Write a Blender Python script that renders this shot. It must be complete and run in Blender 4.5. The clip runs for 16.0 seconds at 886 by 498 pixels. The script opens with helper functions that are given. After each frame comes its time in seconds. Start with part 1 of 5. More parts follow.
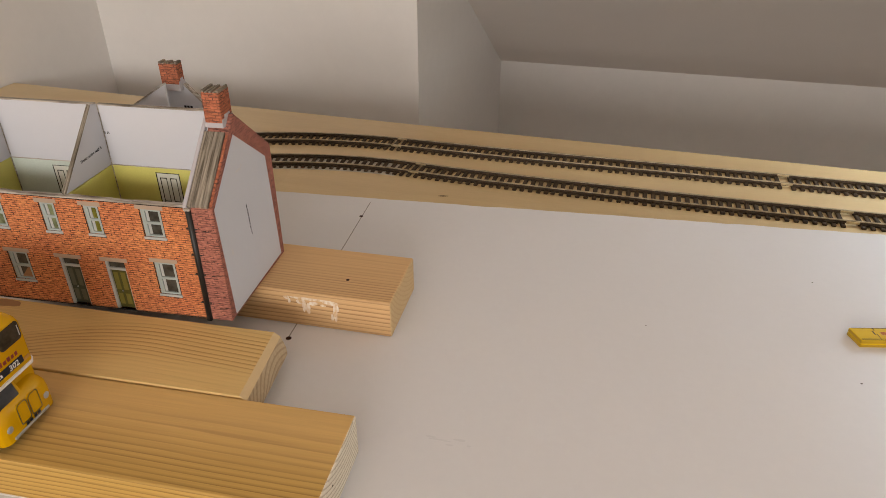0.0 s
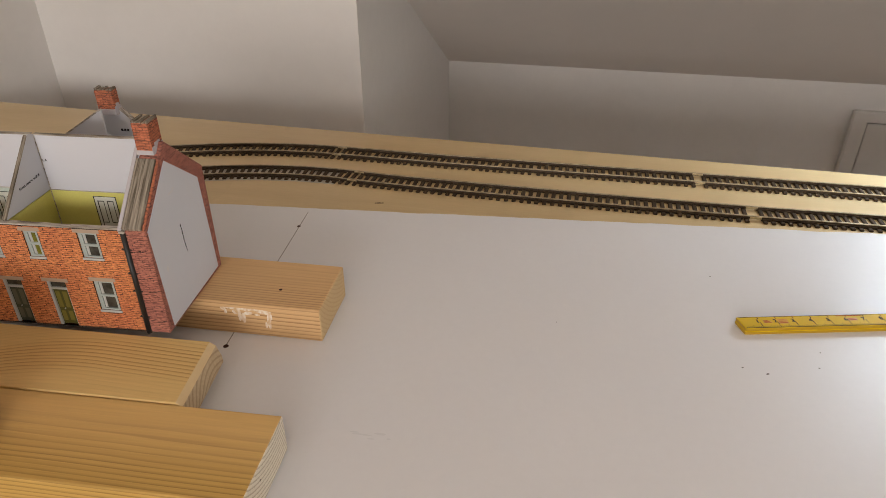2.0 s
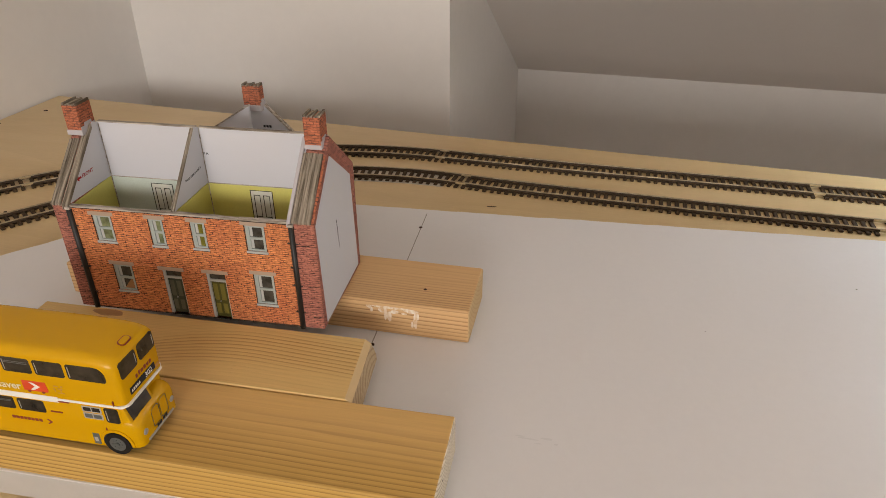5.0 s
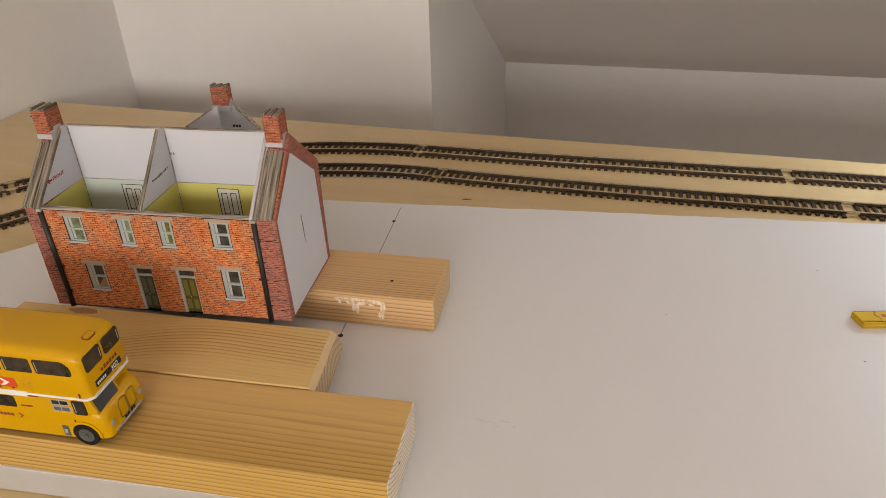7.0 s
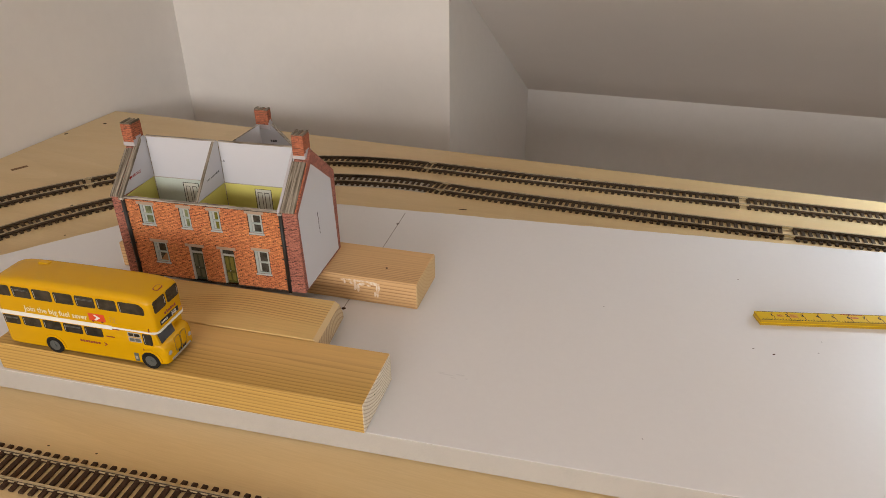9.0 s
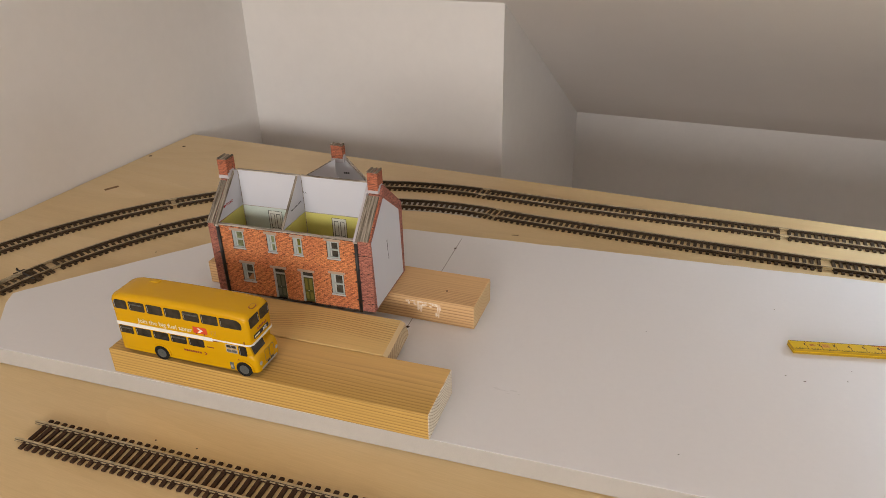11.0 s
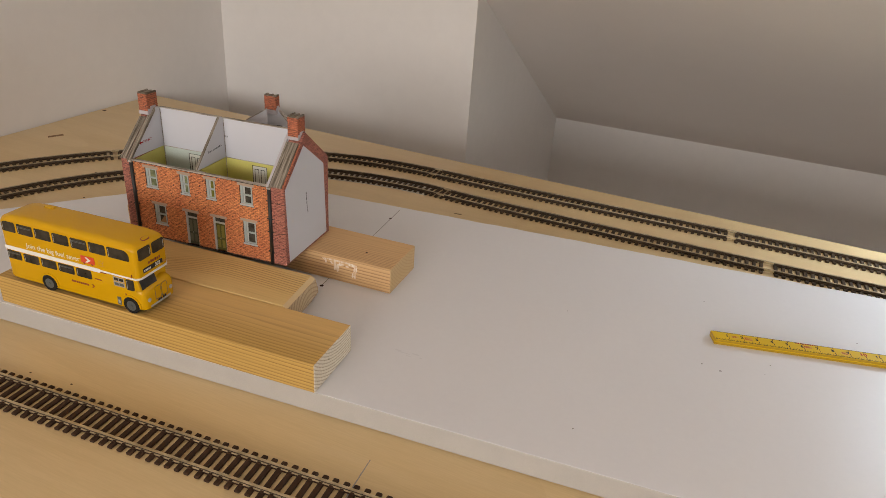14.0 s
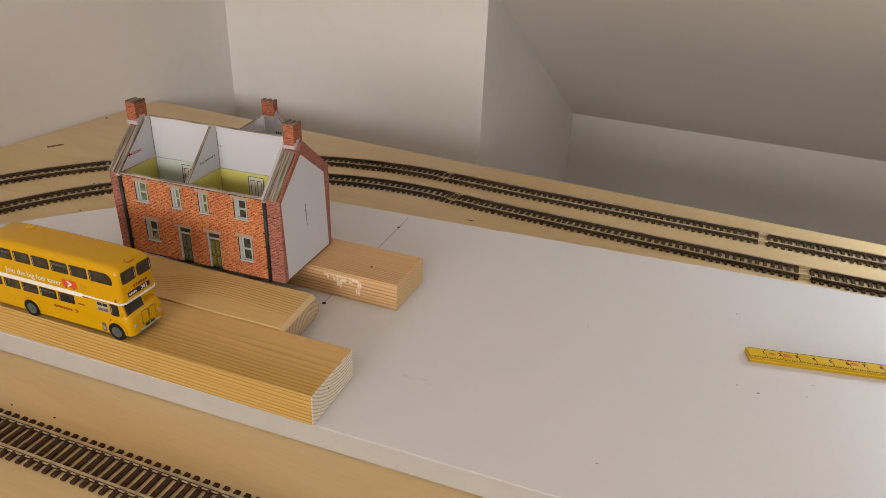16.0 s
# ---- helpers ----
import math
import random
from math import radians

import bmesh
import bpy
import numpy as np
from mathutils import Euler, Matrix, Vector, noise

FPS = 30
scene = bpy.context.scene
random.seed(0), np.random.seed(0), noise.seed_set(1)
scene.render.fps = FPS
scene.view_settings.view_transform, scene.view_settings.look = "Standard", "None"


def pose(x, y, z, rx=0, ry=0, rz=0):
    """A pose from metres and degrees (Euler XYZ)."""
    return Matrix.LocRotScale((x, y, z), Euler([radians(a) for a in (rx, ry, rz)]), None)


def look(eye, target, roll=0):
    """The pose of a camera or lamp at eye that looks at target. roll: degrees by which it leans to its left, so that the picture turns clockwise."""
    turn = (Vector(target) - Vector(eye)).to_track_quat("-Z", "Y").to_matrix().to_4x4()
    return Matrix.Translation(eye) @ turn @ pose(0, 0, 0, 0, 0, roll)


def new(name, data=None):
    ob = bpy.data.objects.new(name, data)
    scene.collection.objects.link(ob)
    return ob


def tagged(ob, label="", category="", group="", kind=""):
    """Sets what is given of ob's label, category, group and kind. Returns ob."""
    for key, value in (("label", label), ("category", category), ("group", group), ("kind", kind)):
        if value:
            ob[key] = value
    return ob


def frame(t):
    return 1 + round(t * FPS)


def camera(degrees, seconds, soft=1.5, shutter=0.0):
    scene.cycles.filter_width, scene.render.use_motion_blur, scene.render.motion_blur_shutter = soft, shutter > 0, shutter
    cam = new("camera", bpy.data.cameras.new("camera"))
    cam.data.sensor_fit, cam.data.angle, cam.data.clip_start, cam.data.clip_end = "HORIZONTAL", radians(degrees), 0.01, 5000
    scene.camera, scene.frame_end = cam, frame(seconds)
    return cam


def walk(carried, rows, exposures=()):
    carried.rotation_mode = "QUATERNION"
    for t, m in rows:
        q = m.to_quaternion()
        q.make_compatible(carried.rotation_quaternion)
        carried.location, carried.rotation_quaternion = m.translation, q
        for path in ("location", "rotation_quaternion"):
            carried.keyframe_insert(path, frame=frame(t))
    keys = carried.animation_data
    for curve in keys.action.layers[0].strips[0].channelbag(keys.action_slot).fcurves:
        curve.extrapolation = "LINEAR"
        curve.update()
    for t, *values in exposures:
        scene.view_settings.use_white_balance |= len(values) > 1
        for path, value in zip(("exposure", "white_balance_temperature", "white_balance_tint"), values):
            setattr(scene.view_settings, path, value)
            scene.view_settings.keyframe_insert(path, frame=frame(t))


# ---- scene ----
# Everything below is laid out in centimetres and turned into metres when a mesh is made.
CM = 0.01
cam = camera(65.29, 16.0, soft=0.8)
PATH = [
    (0, 7.44, -14.08, 20.78, 12.52, -30.11, -0.02),
    (0.5, 8.67, -14.28, 20.29, 11.49, -30.76, 0.29),
    (1, 8.93, -15.12, 21.71, 10.70, -31.26, 0.73),
    (1.5, 9.62, -15.58, 23.05, 10.04, -31.07, 0.35),
    (2, 10.11, -15.70, 22.94, 9.33, -30.71, -0.22),
    (2.5, 8.49, -15.84, 22.88, 9.09, -30.67, 0.35),
    (3, 7.85, -15.85, 22.63, 9.44, -30.50, 1.06),
    (3.5, 5.61, -15.50, 22.23, 9.92, -30.14, 1.87),
    (4, 3.94, -16.07, 22.30, 10.62, -29.60, 1.26),
    (4.2, 3.95, -16.19, 22.53, 11.26, -29.76, 1.32),
    (6.3, 4.42, -17.04, 21.88, 13.39, -30.07, -2.01),
    (6.5, 4.99, -16.91, 22.13, 13.36, -30.42, -1.74),
    (7, 6.23, -17.08, 22.59, 12.69, -30.28, -1.79),
    (7.5, 7.80, -17.24, 22.84, 12.35, -30.19, -1.13),
    (8, 8.49, -18.92, 23.51, 12.56, -29.73, 1.30),
    (8.5, 9.55, -21.62, 25.92, 15.36, -29.03, 0.22),
    (9, 11.69, -25.36, 26.31, 16.06, -28.80, -0.58),
    (9.5, 12.77, -28.25, 27.49, 18.38, -28.57, -1.94),
    (10, 11.99, -28.61, 27.56, 19.12, -28.48, -1.55),
    (10.2, 11.54, -28.65, 28.18, 19.57, -28.55, -1.19),
    (12.3, 13.24, -31.26, 30.15, 20.71, -26.11, -1.50),
    (12.5, 13.48, -31.46, 30.04, 20.57, -26.00, -1.30),
    (13, 14.31, -30.90, 28.51, 20.03, -25.77, -0.58),
    (13.5, 15.52, -29.66, 26.99, 19.54, -26.08, 1.12),
    (14, 16.66, -27.40, 25.50, 19.31, -26.67, 4.10),
    (14.5, 17.03, -25.21, 25.19, 19.20, -26.34, 7.34),
    (15, 16.41, -24.77, 24.91, 20.56, -26.09, 4.31),
    (15.5, 16.10, -24.95, 25.35, 21.73, -26.90, 0.22),
    (16, 15.98, -23.82, 24.97, 21.03, -27.04, 2.33),
]
walk(cam, [(t, pose(x * CM, y * CM, z * CM) @ pose(0, 0, 0, 0, 0, yaw) @ pose(0, 0, 0, 90 + pitch) @ pose(0, 0, 0, 0, 0, roll))
           for t, x, y, z, yaw, pitch, roll in PATH],
     exposures=[(0.0, -0.02, 6620, 10), (2.0, -0.13, 6490, 10), (4.0, -0.09, 6620, 10), (6.5, 0.0, 6620, 10), (9.0, -0.03, 6540, 10), (12.3, -0.06, 6360, 10), (14.5, -0.17, 6490, 10), (16.0, -0.1, 6510, 10)])

# ---- light ----
world = bpy.data.worlds.new("world")
scene.world = world
world.use_nodes = True
wn = world.node_tree
sky = wn.nodes.new("ShaderNodeTexSky")
sky.sky_type = "NISHITA"
sky.sun_disc = False
sky.sun_elevation = radians(38)
sky.sun_rotation = radians(120)
wn.nodes["Background"].inputs["Strength"].default_value = 0.12
wn.links.new(sky.outputs[0], wn.nodes["Background"].inputs[0])

ROOM = pose(0, 0, 0, 0, 0, -2.8)     # the room lies a little askew to the board


def window_light(name, at, to, size_x, size_y, watts, colour):
    data = bpy.data.lights.new(name, "AREA")
    data.shape, data.size, data.size_y, data.energy, data.color = "RECTANGLE", size_x, size_y, watts, colour
    ob = new(name, data)
    ob.matrix_world = look(tuple(Vector(at) * CM), tuple(Vector(to) * CM))
    return ob


# ---- materials ----
def mat(name, rough=0.6, spec=0.4, metal=0.0):
    m = bpy.data.materials.new(name)
    m.use_nodes = True
    b = m.node_tree.nodes["Principled BSDF"]
    b.inputs["Roughness"].default_value = rough
    b.inputs["Specular IOR Level"].default_value = spec
    b.inputs["Metallic"].default_value = metal
    return m, m.node_tree, b


def coords(nt, scale=(1, 1, 1), rot=(0, 0, 0), loc=(0, 0, 0)):
    tc = nt.nodes.new("ShaderNodeTexCoord")
    mp = nt.nodes.new("ShaderNodeMapping")
    mp.inputs["Scale"].default_value = scale
    mp.inputs["Rotation"].default_value = rot
    mp.inputs["Location"].default_value = loc
    nt.links.new(tc.outputs["Object"], mp.inputs["Vector"])
    return mp.outputs["Vector"]


def noise_tex(nt, vec, scale, detail=4, rough=0.6):
    n = nt.nodes.new("ShaderNodeTexNoise")
    n.inputs["Scale"].default_value, n.inputs["Detail"].default_value, n.inputs["Roughness"].default_value = scale, detail, rough
    nt.links.new(vec, n.inputs["Vector"])
    return n.outputs["Fac"]


def ramp(nt, fac, stops):
    r = nt.nodes.new("ShaderNodeValToRGB")
    while len(r.color_ramp.elements) < len(stops):
        r.color_ramp.elements.new(0.5)
    for e, (p, c) in zip(r.color_ramp.elements, stops):
        e.position, e.color = p, (*c, 1)
    nt.links.new(fac, r.inputs["Fac"])
    return r.outputs["Color"]


def mix(nt, fac, a, b, kind="MIX"):
    m = nt.nodes.new("ShaderNodeMix")
    m.data_type, m.blend_type = "RGBA", kind
    for sock, v in ((m.inputs[0], fac), (m.inputs[6], a), (m.inputs[7], b)):
        if hasattr(v, "is_linked"):
            nt.links.new(v, sock)
        elif isinstance(v, (int, float)):
            sock.default_value = v
        else:
            sock.default_value = (*v, 1)
    return m.outputs[2]


def maths(nt, op, a, b=0.0):
    m = nt.nodes.new("ShaderNodeMath")
    m.operation = op
    for sock, v in zip(m.inputs, (a, b)):
        if hasattr(v, "is_linked"):
            nt.links.new(v, sock)
        else:
            sock.default_value = v
    return m.outputs[0]


def bump(nt, bsdf, height, strength=0.2, dist=0.0003):
    b = nt.nodes.new("ShaderNodeBump")
    b.inputs["Strength"].default_value, b.inputs["Distance"].default_value = strength, dist
    nt.links.new(height, b.inputs["Height"])
    nt.links.new(b.outputs[0], bsdf.inputs["Normal"])


def base(nt, bsdf, colour):
    if hasattr(colour, "is_linked"):
        nt.links.new(colour, bsdf.inputs["Base Color"])
    else:
        bsdf.inputs["Base Color"].default_value = (*colour, 1)


def shade(c, k):
    return tuple(v * k for v in c)


def painted(name, colour, rough=0.5, spec=0.4, vary=0.06, scale=30, bumpy=0.05, dist=0.0004):
    """A painted or plain surface with slight blotches and a fine tooth."""
    m, nt, b = mat(name, rough, spec)
    v = coords(nt)
    big, fine = noise_tex(nt, v, scale, 3), noise_tex(nt, v, scale * 25, 4)
    c = mix(nt, big, shade(colour, 1 - vary), shade(colour, 1 + vary))
    c = mix(nt, 0.25, c, ramp(nt, fine, [(0.3, shade(colour, 1 - 2 * vary)), (0.7, shade(colour, 1 + vary))]))
    base(nt, b, c)
    bump(nt, b, fine, bumpy, dist)
    return m


def pine(name, pith_y, pith_z, lean_y, lean_z, freq, pale, dark, wob=0.0035, seed=0.0, plain=None, rag=0.0035, blotch=0.75, bow=None):
    """Sawn softwood: growth rings round a pith that runs nearly along x, so that the faces show lines and the ends arcs.
    plain: the tone the rings fade to and, along y, where each fade begins and ends.
    bow: the place along x from which the rings bend away to an arch, and how strongly."""
    m, nt, b = mat(name, 0.55, 0.35)
    v = coords(nt)
    sep = nt.nodes.new("ShaderNodeSeparateXYZ")
    nt.links.new(v, sep.inputs[0])
    x, y, z = sep.outputs
    slow = noise_tex(nt, coords(nt, (7, 22, 22), loc=(seed, seed, 0)), 1.0, 2)
    fine = noise_tex(nt, coords(nt, (25, 900, 900)), 1.0, 3)
    w = maths(nt, "MULTIPLY", maths(nt, "SUBTRACT", slow, 0.5), wob * 2.4)
    uneven = noise_tex(nt, coords(nt, (2, 160, 160), loc=(seed, 2, seed)), 1.0, 2)
    w = maths(nt, "ADD", w, maths(nt, "MULTIPLY", maths(nt, "SUBTRACT", uneven, 0.5), rag))
    yy = maths(nt, "ADD", maths(nt, "SUBTRACT", y, pith_y), maths(nt, "MULTIPLY", x, lean_y))
    if bow:
        run = maths(nt, "MAXIMUM", maths(nt, "SUBTRACT", bow[0], x), 0.0)
        arch = maths(nt, "MULTIPLY", maths(nt, "MULTIPLY", run, run), bow[1])
        y, yy = maths(nt, "ADD", y, arch), maths(nt, "ADD", yy, arch)
    zz = maths(nt, "ADD", maths(nt, "SUBTRACT", z, pith_z), maths(nt, "MULTIPLY", x, lean_z))
    r = maths(nt, "SQRT", maths(nt, "ADD", maths(nt, "MULTIPLY", yy, yy), maths(nt, "MULTIPLY", zz, zz)))
    r = maths(nt, "ADD", r, w)
    ring = maths(nt, "FRACT", maths(nt, "MULTIPLY", r, freq))
    mid = tuple(0.6 * p + 0.4 * d for p, d in zip(pale, dark))
    c = ramp(nt, ring, [(0.0, pale), (0.45, pale), (0.68, mid), (0.86, dark), (0.93, dark), (1.0, pale)])
    patchy = noise_tex(nt, coords(nt, (6, 120, 120), loc=(seed, 1, 2)), 1.0, 2)
    c = mix(nt, ramp(nt, patchy, [(0.42, (0, 0, 0)), (0.68, (blotch, blotch, blotch))]), c, tuple(0.8 * p + 0.2 * d for p, d in zip(pale, dark)))
    if plain:
        at = maths(nt, "ADD", y, maths(nt, "MULTIPLY", maths(nt, "SUBTRACT", slow, 0.5), 0.012))
        faded = 0.0
        for start, end in plain[1:]:
            fade = nt.nodes.new("ShaderNodeMapRange")
            nt.links.new(at, fade.inputs[0])
            for k, val in ((1, start), (2, end), (3, 0.0), (4, 0.85)):
                fade.inputs[k].default_value = val
            faded = maths(nt, "MAXIMUM", faded, fade.outputs[0])
        c = mix(nt, faded, c, plain[0])
    tone = noise_tex(nt, coords(nt, (5, 70, 70), loc=(0, seed, 3)), 1.0, 3)
    c = mix(nt, ramp(nt, tone, [(0.35, (0.1, 0.1, 0.1)), (0.7, (0.38, 0.38, 0.38))]), c, tuple(0.75 * p + 0.25 * d for p, d in zip(pale, dark)))
    c = mix(nt, 0.2, c, ramp(nt, fine, [(0.3, shade(mid, 0.72)), (0.7, shade(pale, 1.12))]))
    base(nt, b, c)
    bump(nt, b, maths(nt, "ADD", maths(nt, "MULTIPLY", ring, 0.6), fine), 0.25, 0.0003)
    return m


def end_grain(name, pith_y, pith_z, freq, pale, dark):
    """Sawn end of a softwood block: grey rings on a pale face."""
    m, nt, b = mat(name, 0.75, 0.2)
    sep = nt.nodes.new("ShaderNodeSeparateXYZ")
    nt.links.new(coords(nt), sep.inputs[0])
    yy, zz = maths(nt, "SUBTRACT", sep.outputs[1], pith_y), maths(nt, "SUBTRACT", sep.outputs[2], pith_z)
    r = maths(nt, "SQRT", maths(nt, "ADD", maths(nt, "MULTIPLY", yy, yy), maths(nt, "MULTIPLY", zz, zz)))
    fine = noise_tex(nt, coords(nt), 700, 4)
    r = maths(nt, "ADD", r, maths(nt, "MULTIPLY", fine, 0.0006))
    ring = maths(nt, "FRACT", maths(nt, "MULTIPLY", r, freq))
    c = ramp(nt, ring, [(0.0, pale), (0.5, pale), (0.72, dark), (0.88, dark), (1.0, pale)])
    c = mix(nt, 0.3, c, ramp(nt, fine, [(0.35, shade(dark, 0.9)), (0.65, pale)]))
    base(nt, b, c)
    bump(nt, b, fine, 0.4, 0.0004)
    return m


def birch(name, pale, dark, streak):
    m, nt, b = mat(name, 0.36, 0.5)
    v = coords(nt, rot=(0, 0, radians(3)))
    wave = noise_tex(nt, coords(nt, (3, 26, 26), rot=(0, 0, radians(2))), 1.0, 4, 0.55)
    fine = noise_tex(nt, coords(nt, (60, 1300, 1300)), 1.0, 3)
    blot = noise_tex(nt, v, 5, 3)
    swirl = maths(nt, "FRACT", maths(nt, "MULTIPLY", noise_tex(nt, coords(nt, (1.6, 7, 7), loc=(3, 1, 0)), 1.0, 1), 9.0))
    c = ramp(nt, wave, [(0.3, dark), (0.5, pale), (0.62, streak), (0.75, pale)])
    c = mix(nt, 0.15, c, pale)
    c = mix(nt, maths(nt, "MULTIPLY", swirl, 0.22), c, shade(dark, 0.9))
    c = mix(nt, maths(nt, "MULTIPLY", blot, 0.3), c, dark)
    c = mix(nt, 0.18, c, ramp(nt, fine, [(0.3, shade(dark, 0.8)), (0.7, shade(pale, 1.1))]))
    base(nt, b, c)
    bump(nt, b, fine, 0.12, 0.0002)
    return m


MT = {}
MT["wall"] = painted("wall_paint", (0.77, 0.73, 0.695), 0.85, 0.2, 0.035, 2.3, 0.06, 0.0008)
MT["ceiling"] = painted("ceiling_paint", (0.775, 0.72, 0.675), 0.88, 0.2, 0.02, 1.1, 0.06, 0.0008)
MT["floor"] = painted("floor_carpet", (0.44, 0.29, 0.16), 0.95, 0.1, 0.15, 6, 0.4, 0.002)
MT["trim"] = painted("trim_gloss", (0.70, 0.66, 0.62), 0.45, 0.4, 0.02, 4, 0.03)
MT["ply"] = birch("birch_ply", (0.66, 0.495, 0.262), (0.57, 0.405, 0.20), (0.695, 0.54, 0.31))
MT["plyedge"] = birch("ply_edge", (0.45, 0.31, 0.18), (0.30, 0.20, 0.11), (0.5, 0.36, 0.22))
MT["board"] = painted("white_board", (0.685, 0.672, 0.678), 0.42, 0.45, 0.025, 9, 0.05, 0.0002)
# edge colour is lowered to hold the shade on the board's front face
MT["board_edge"] = painted("board_edge_shaded", (0.46, 0.43, 0.395), 0.6, 0.3, 0.09, 60, 0.25, 0.0005)
# the deeper yellow towards y = 0 also carries the front face's shade
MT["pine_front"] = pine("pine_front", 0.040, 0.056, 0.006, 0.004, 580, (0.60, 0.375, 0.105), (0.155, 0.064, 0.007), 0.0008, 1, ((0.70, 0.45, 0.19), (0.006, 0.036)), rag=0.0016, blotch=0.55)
MT["pine_mid"] = pine("pine_mid", -0.30, 0.0, 0.06, 0.0, 400, (0.69, 0.465, 0.185), (0.26, 0.125, 0.028), 0.0009, 5, ((0.68, 0.475, 0.195), (0.019, 0.012), (0.034, 0.041)), rag=0.0014, blotch=0.35, bow=(-0.045, 4.2))
MT["pine_back"] = pine("pine_back", 0.052, 0.055, 0.004, -0.006, 600, (0.67, 0.425, 0.205), (0.25, 0.11, 0.038), 0.0008, 9, ((0.66, 0.42, 0.20), (0.004, 0.03)), rag=0.0012, blotch=0.5)

MT["end_front"] = end_grain("end_grain_front", 0.036, 0.056, 500, (0.80, 0.72, 0.58), (0.47, 0.38, 0.27))
MT["end_mid"] = end_grain("end_grain_mid", 0.030, -0.010, 380, (0.54, 0.41, 0.26), (0.36, 0.25, 0.145))
MT["end_back"] = end_grain("end_grain_back", 0.052, 0.055, 420, (0.60, 0.42, 0.22), (0.54, 0.36, 0.18))


# ---- making meshes ----
def finish(bm, scale=CM):
    bmesh.ops.recalc_face_normals(bm, faces=bm.faces)
    for v in bm.verts:
        v.co *= scale
    return bm


def part(name, bm, material, parent=None, label="", smooth=False, at=None):
    """Links a bmesh laid out in cm as one mesh object, under a thing or a part."""
    finish(bm)
    me = bpy.data.meshes.new(name)
    bm.to_mesh(me)
    bm.free()
    for m in material if isinstance(material, (list, tuple)) else (material,):
        me.materials.append(m)
    if smooth:
        for p in me.polygons:
            p.use_smooth = True
    ob = new(name, me)
    if parent is not None:
        ob.parent = parent
    if at is not None:
        ob.matrix_basis = at
    if label:
        tagged(ob, label)
    return ob


def piece(name, mesh, parent, at):
    """An object of its own on a mesh that alike pieces share."""
    ob = new(name, mesh)
    ob.parent = parent
    ob.matrix_basis = at
    return ob


def place(x, y, z, rz=0.0, rx=0.0, ry=0.0):
    return pose(x * CM, y * CM, z * CM, rx, ry, rz)


def thing(name, at, label, category, group="", kind=""):
    ob = new(name)
    ob.empty_display_size = 0.02
    ob.matrix_basis = at
    return tagged(ob, label, category, group, kind)


def add_box(bm, x0, x1, y0, y1, z0, z1, bev=0.0, seg=1, mi=0):
    vs = [bm.verts.new((x, y, z)) for z in (z0, z1) for y in (y0, y1) for x in (x0, x1)]
    fs = [bm.faces.new([vs[i] for i in f]) for f in ((0, 2, 3, 1), (4, 5, 7, 6), (0, 1, 5, 4), (2, 6, 7, 3), (0, 4, 6, 2), (1, 3, 7, 5))]
    for f in fs:
        f.material_index = mi
    if bev:
        es = list({e for f in fs for e in f.edges})
        out = bmesh.ops.bevel(bm, geom=es, offset=bev, segments=seg, affect="EDGES", profile=0.5)
        for f in out["faces"]:
            f.material_index = mi
    return bm


def box(*a, **k):
    return add_box(bmesh.new(), *a, **k)


def add_prism(bm, outline, axis, a, b, mi=0):
    """A closed outline of 2D points pushed from a to b along axis (0 x, 1 y, 2 z)."""
    def p(u, v, w):
        return ((w, u, v), (u, w, v), (u, v, w))[axis]
    lo, hi = [bm.verts.new(p(u, v, a)) for u, v in outline], [bm.verts.new(p(u, v, b)) for u, v in outline]
    fs = [bm.faces.new(lo[::-1]), bm.faces.new(hi)]
    n = len(outline)
    fs += [bm.faces.new((lo[i], lo[(i + 1) % n], hi[(i + 1) % n], hi[i])) for i in range(n)]
    for f in fs:
        f.material_index = mi
    return bm


def prism(outline, axis, a, b, bev=0.0, seg=1):
    bm = add_prism(bmesh.new(), outline, axis, a, b)
    if bev:
        bmesh.ops.bevel(bm, geom=list(bm.edges), offset=bev, segments=seg, affect="EDGES", profile=0.5)
    return bm


def add_tube(bm, r, x, y, z, length, axis=2, n=12, r2=None, mi=0):
    out = bmesh.ops.create_cone(bm, cap_ends=True, segments=n, radius1=r, radius2=r if r2 is None else r2, depth=length)
    m = (Matrix.Rotation(radians(90), 3, "Y"), Matrix.Rotation(radians(90), 3, "X"), Matrix.Identity(3))[axis]
    for v in out["verts"]:
        v.co = m @ v.co + Vector((x, y, z))
    for f in {f for v in out["verts"] for f in v.link_faces}:
        f.material_index = mi
    return bm


def tube(*a, **k):
    return add_tube(bmesh.new(), *a, **k)


# ---- the room: an attic with a knee wall, sloping ceilings and a boxed-in bay ----
ZP = -1.52                      # top of the plywood
LEFT, RIGHT, BAY_R, BAY_V, KNEE_V, KNEE_Z, RISE, FLOOR = -57.4, 330.0, -15.5, 61.8, 113.4, -13.4, 0.566, -92.0
RIDGE_V = -190.0
RIDGE_Z = KNEE_Z + (KNEE_V - RIDGE_V) * RISE
BACK_V = -230.0


def slope_z(v):
    return KNEE_Z + (KNEE_V - v) * RISE if v >= RIDGE_V else RIDGE_Z - (RIDGE_V - v) * RISE


def setting(name, bm, material, label, category):
    return tagged(part(name, bm, material, at=ROOM), label, category, kind="structure")


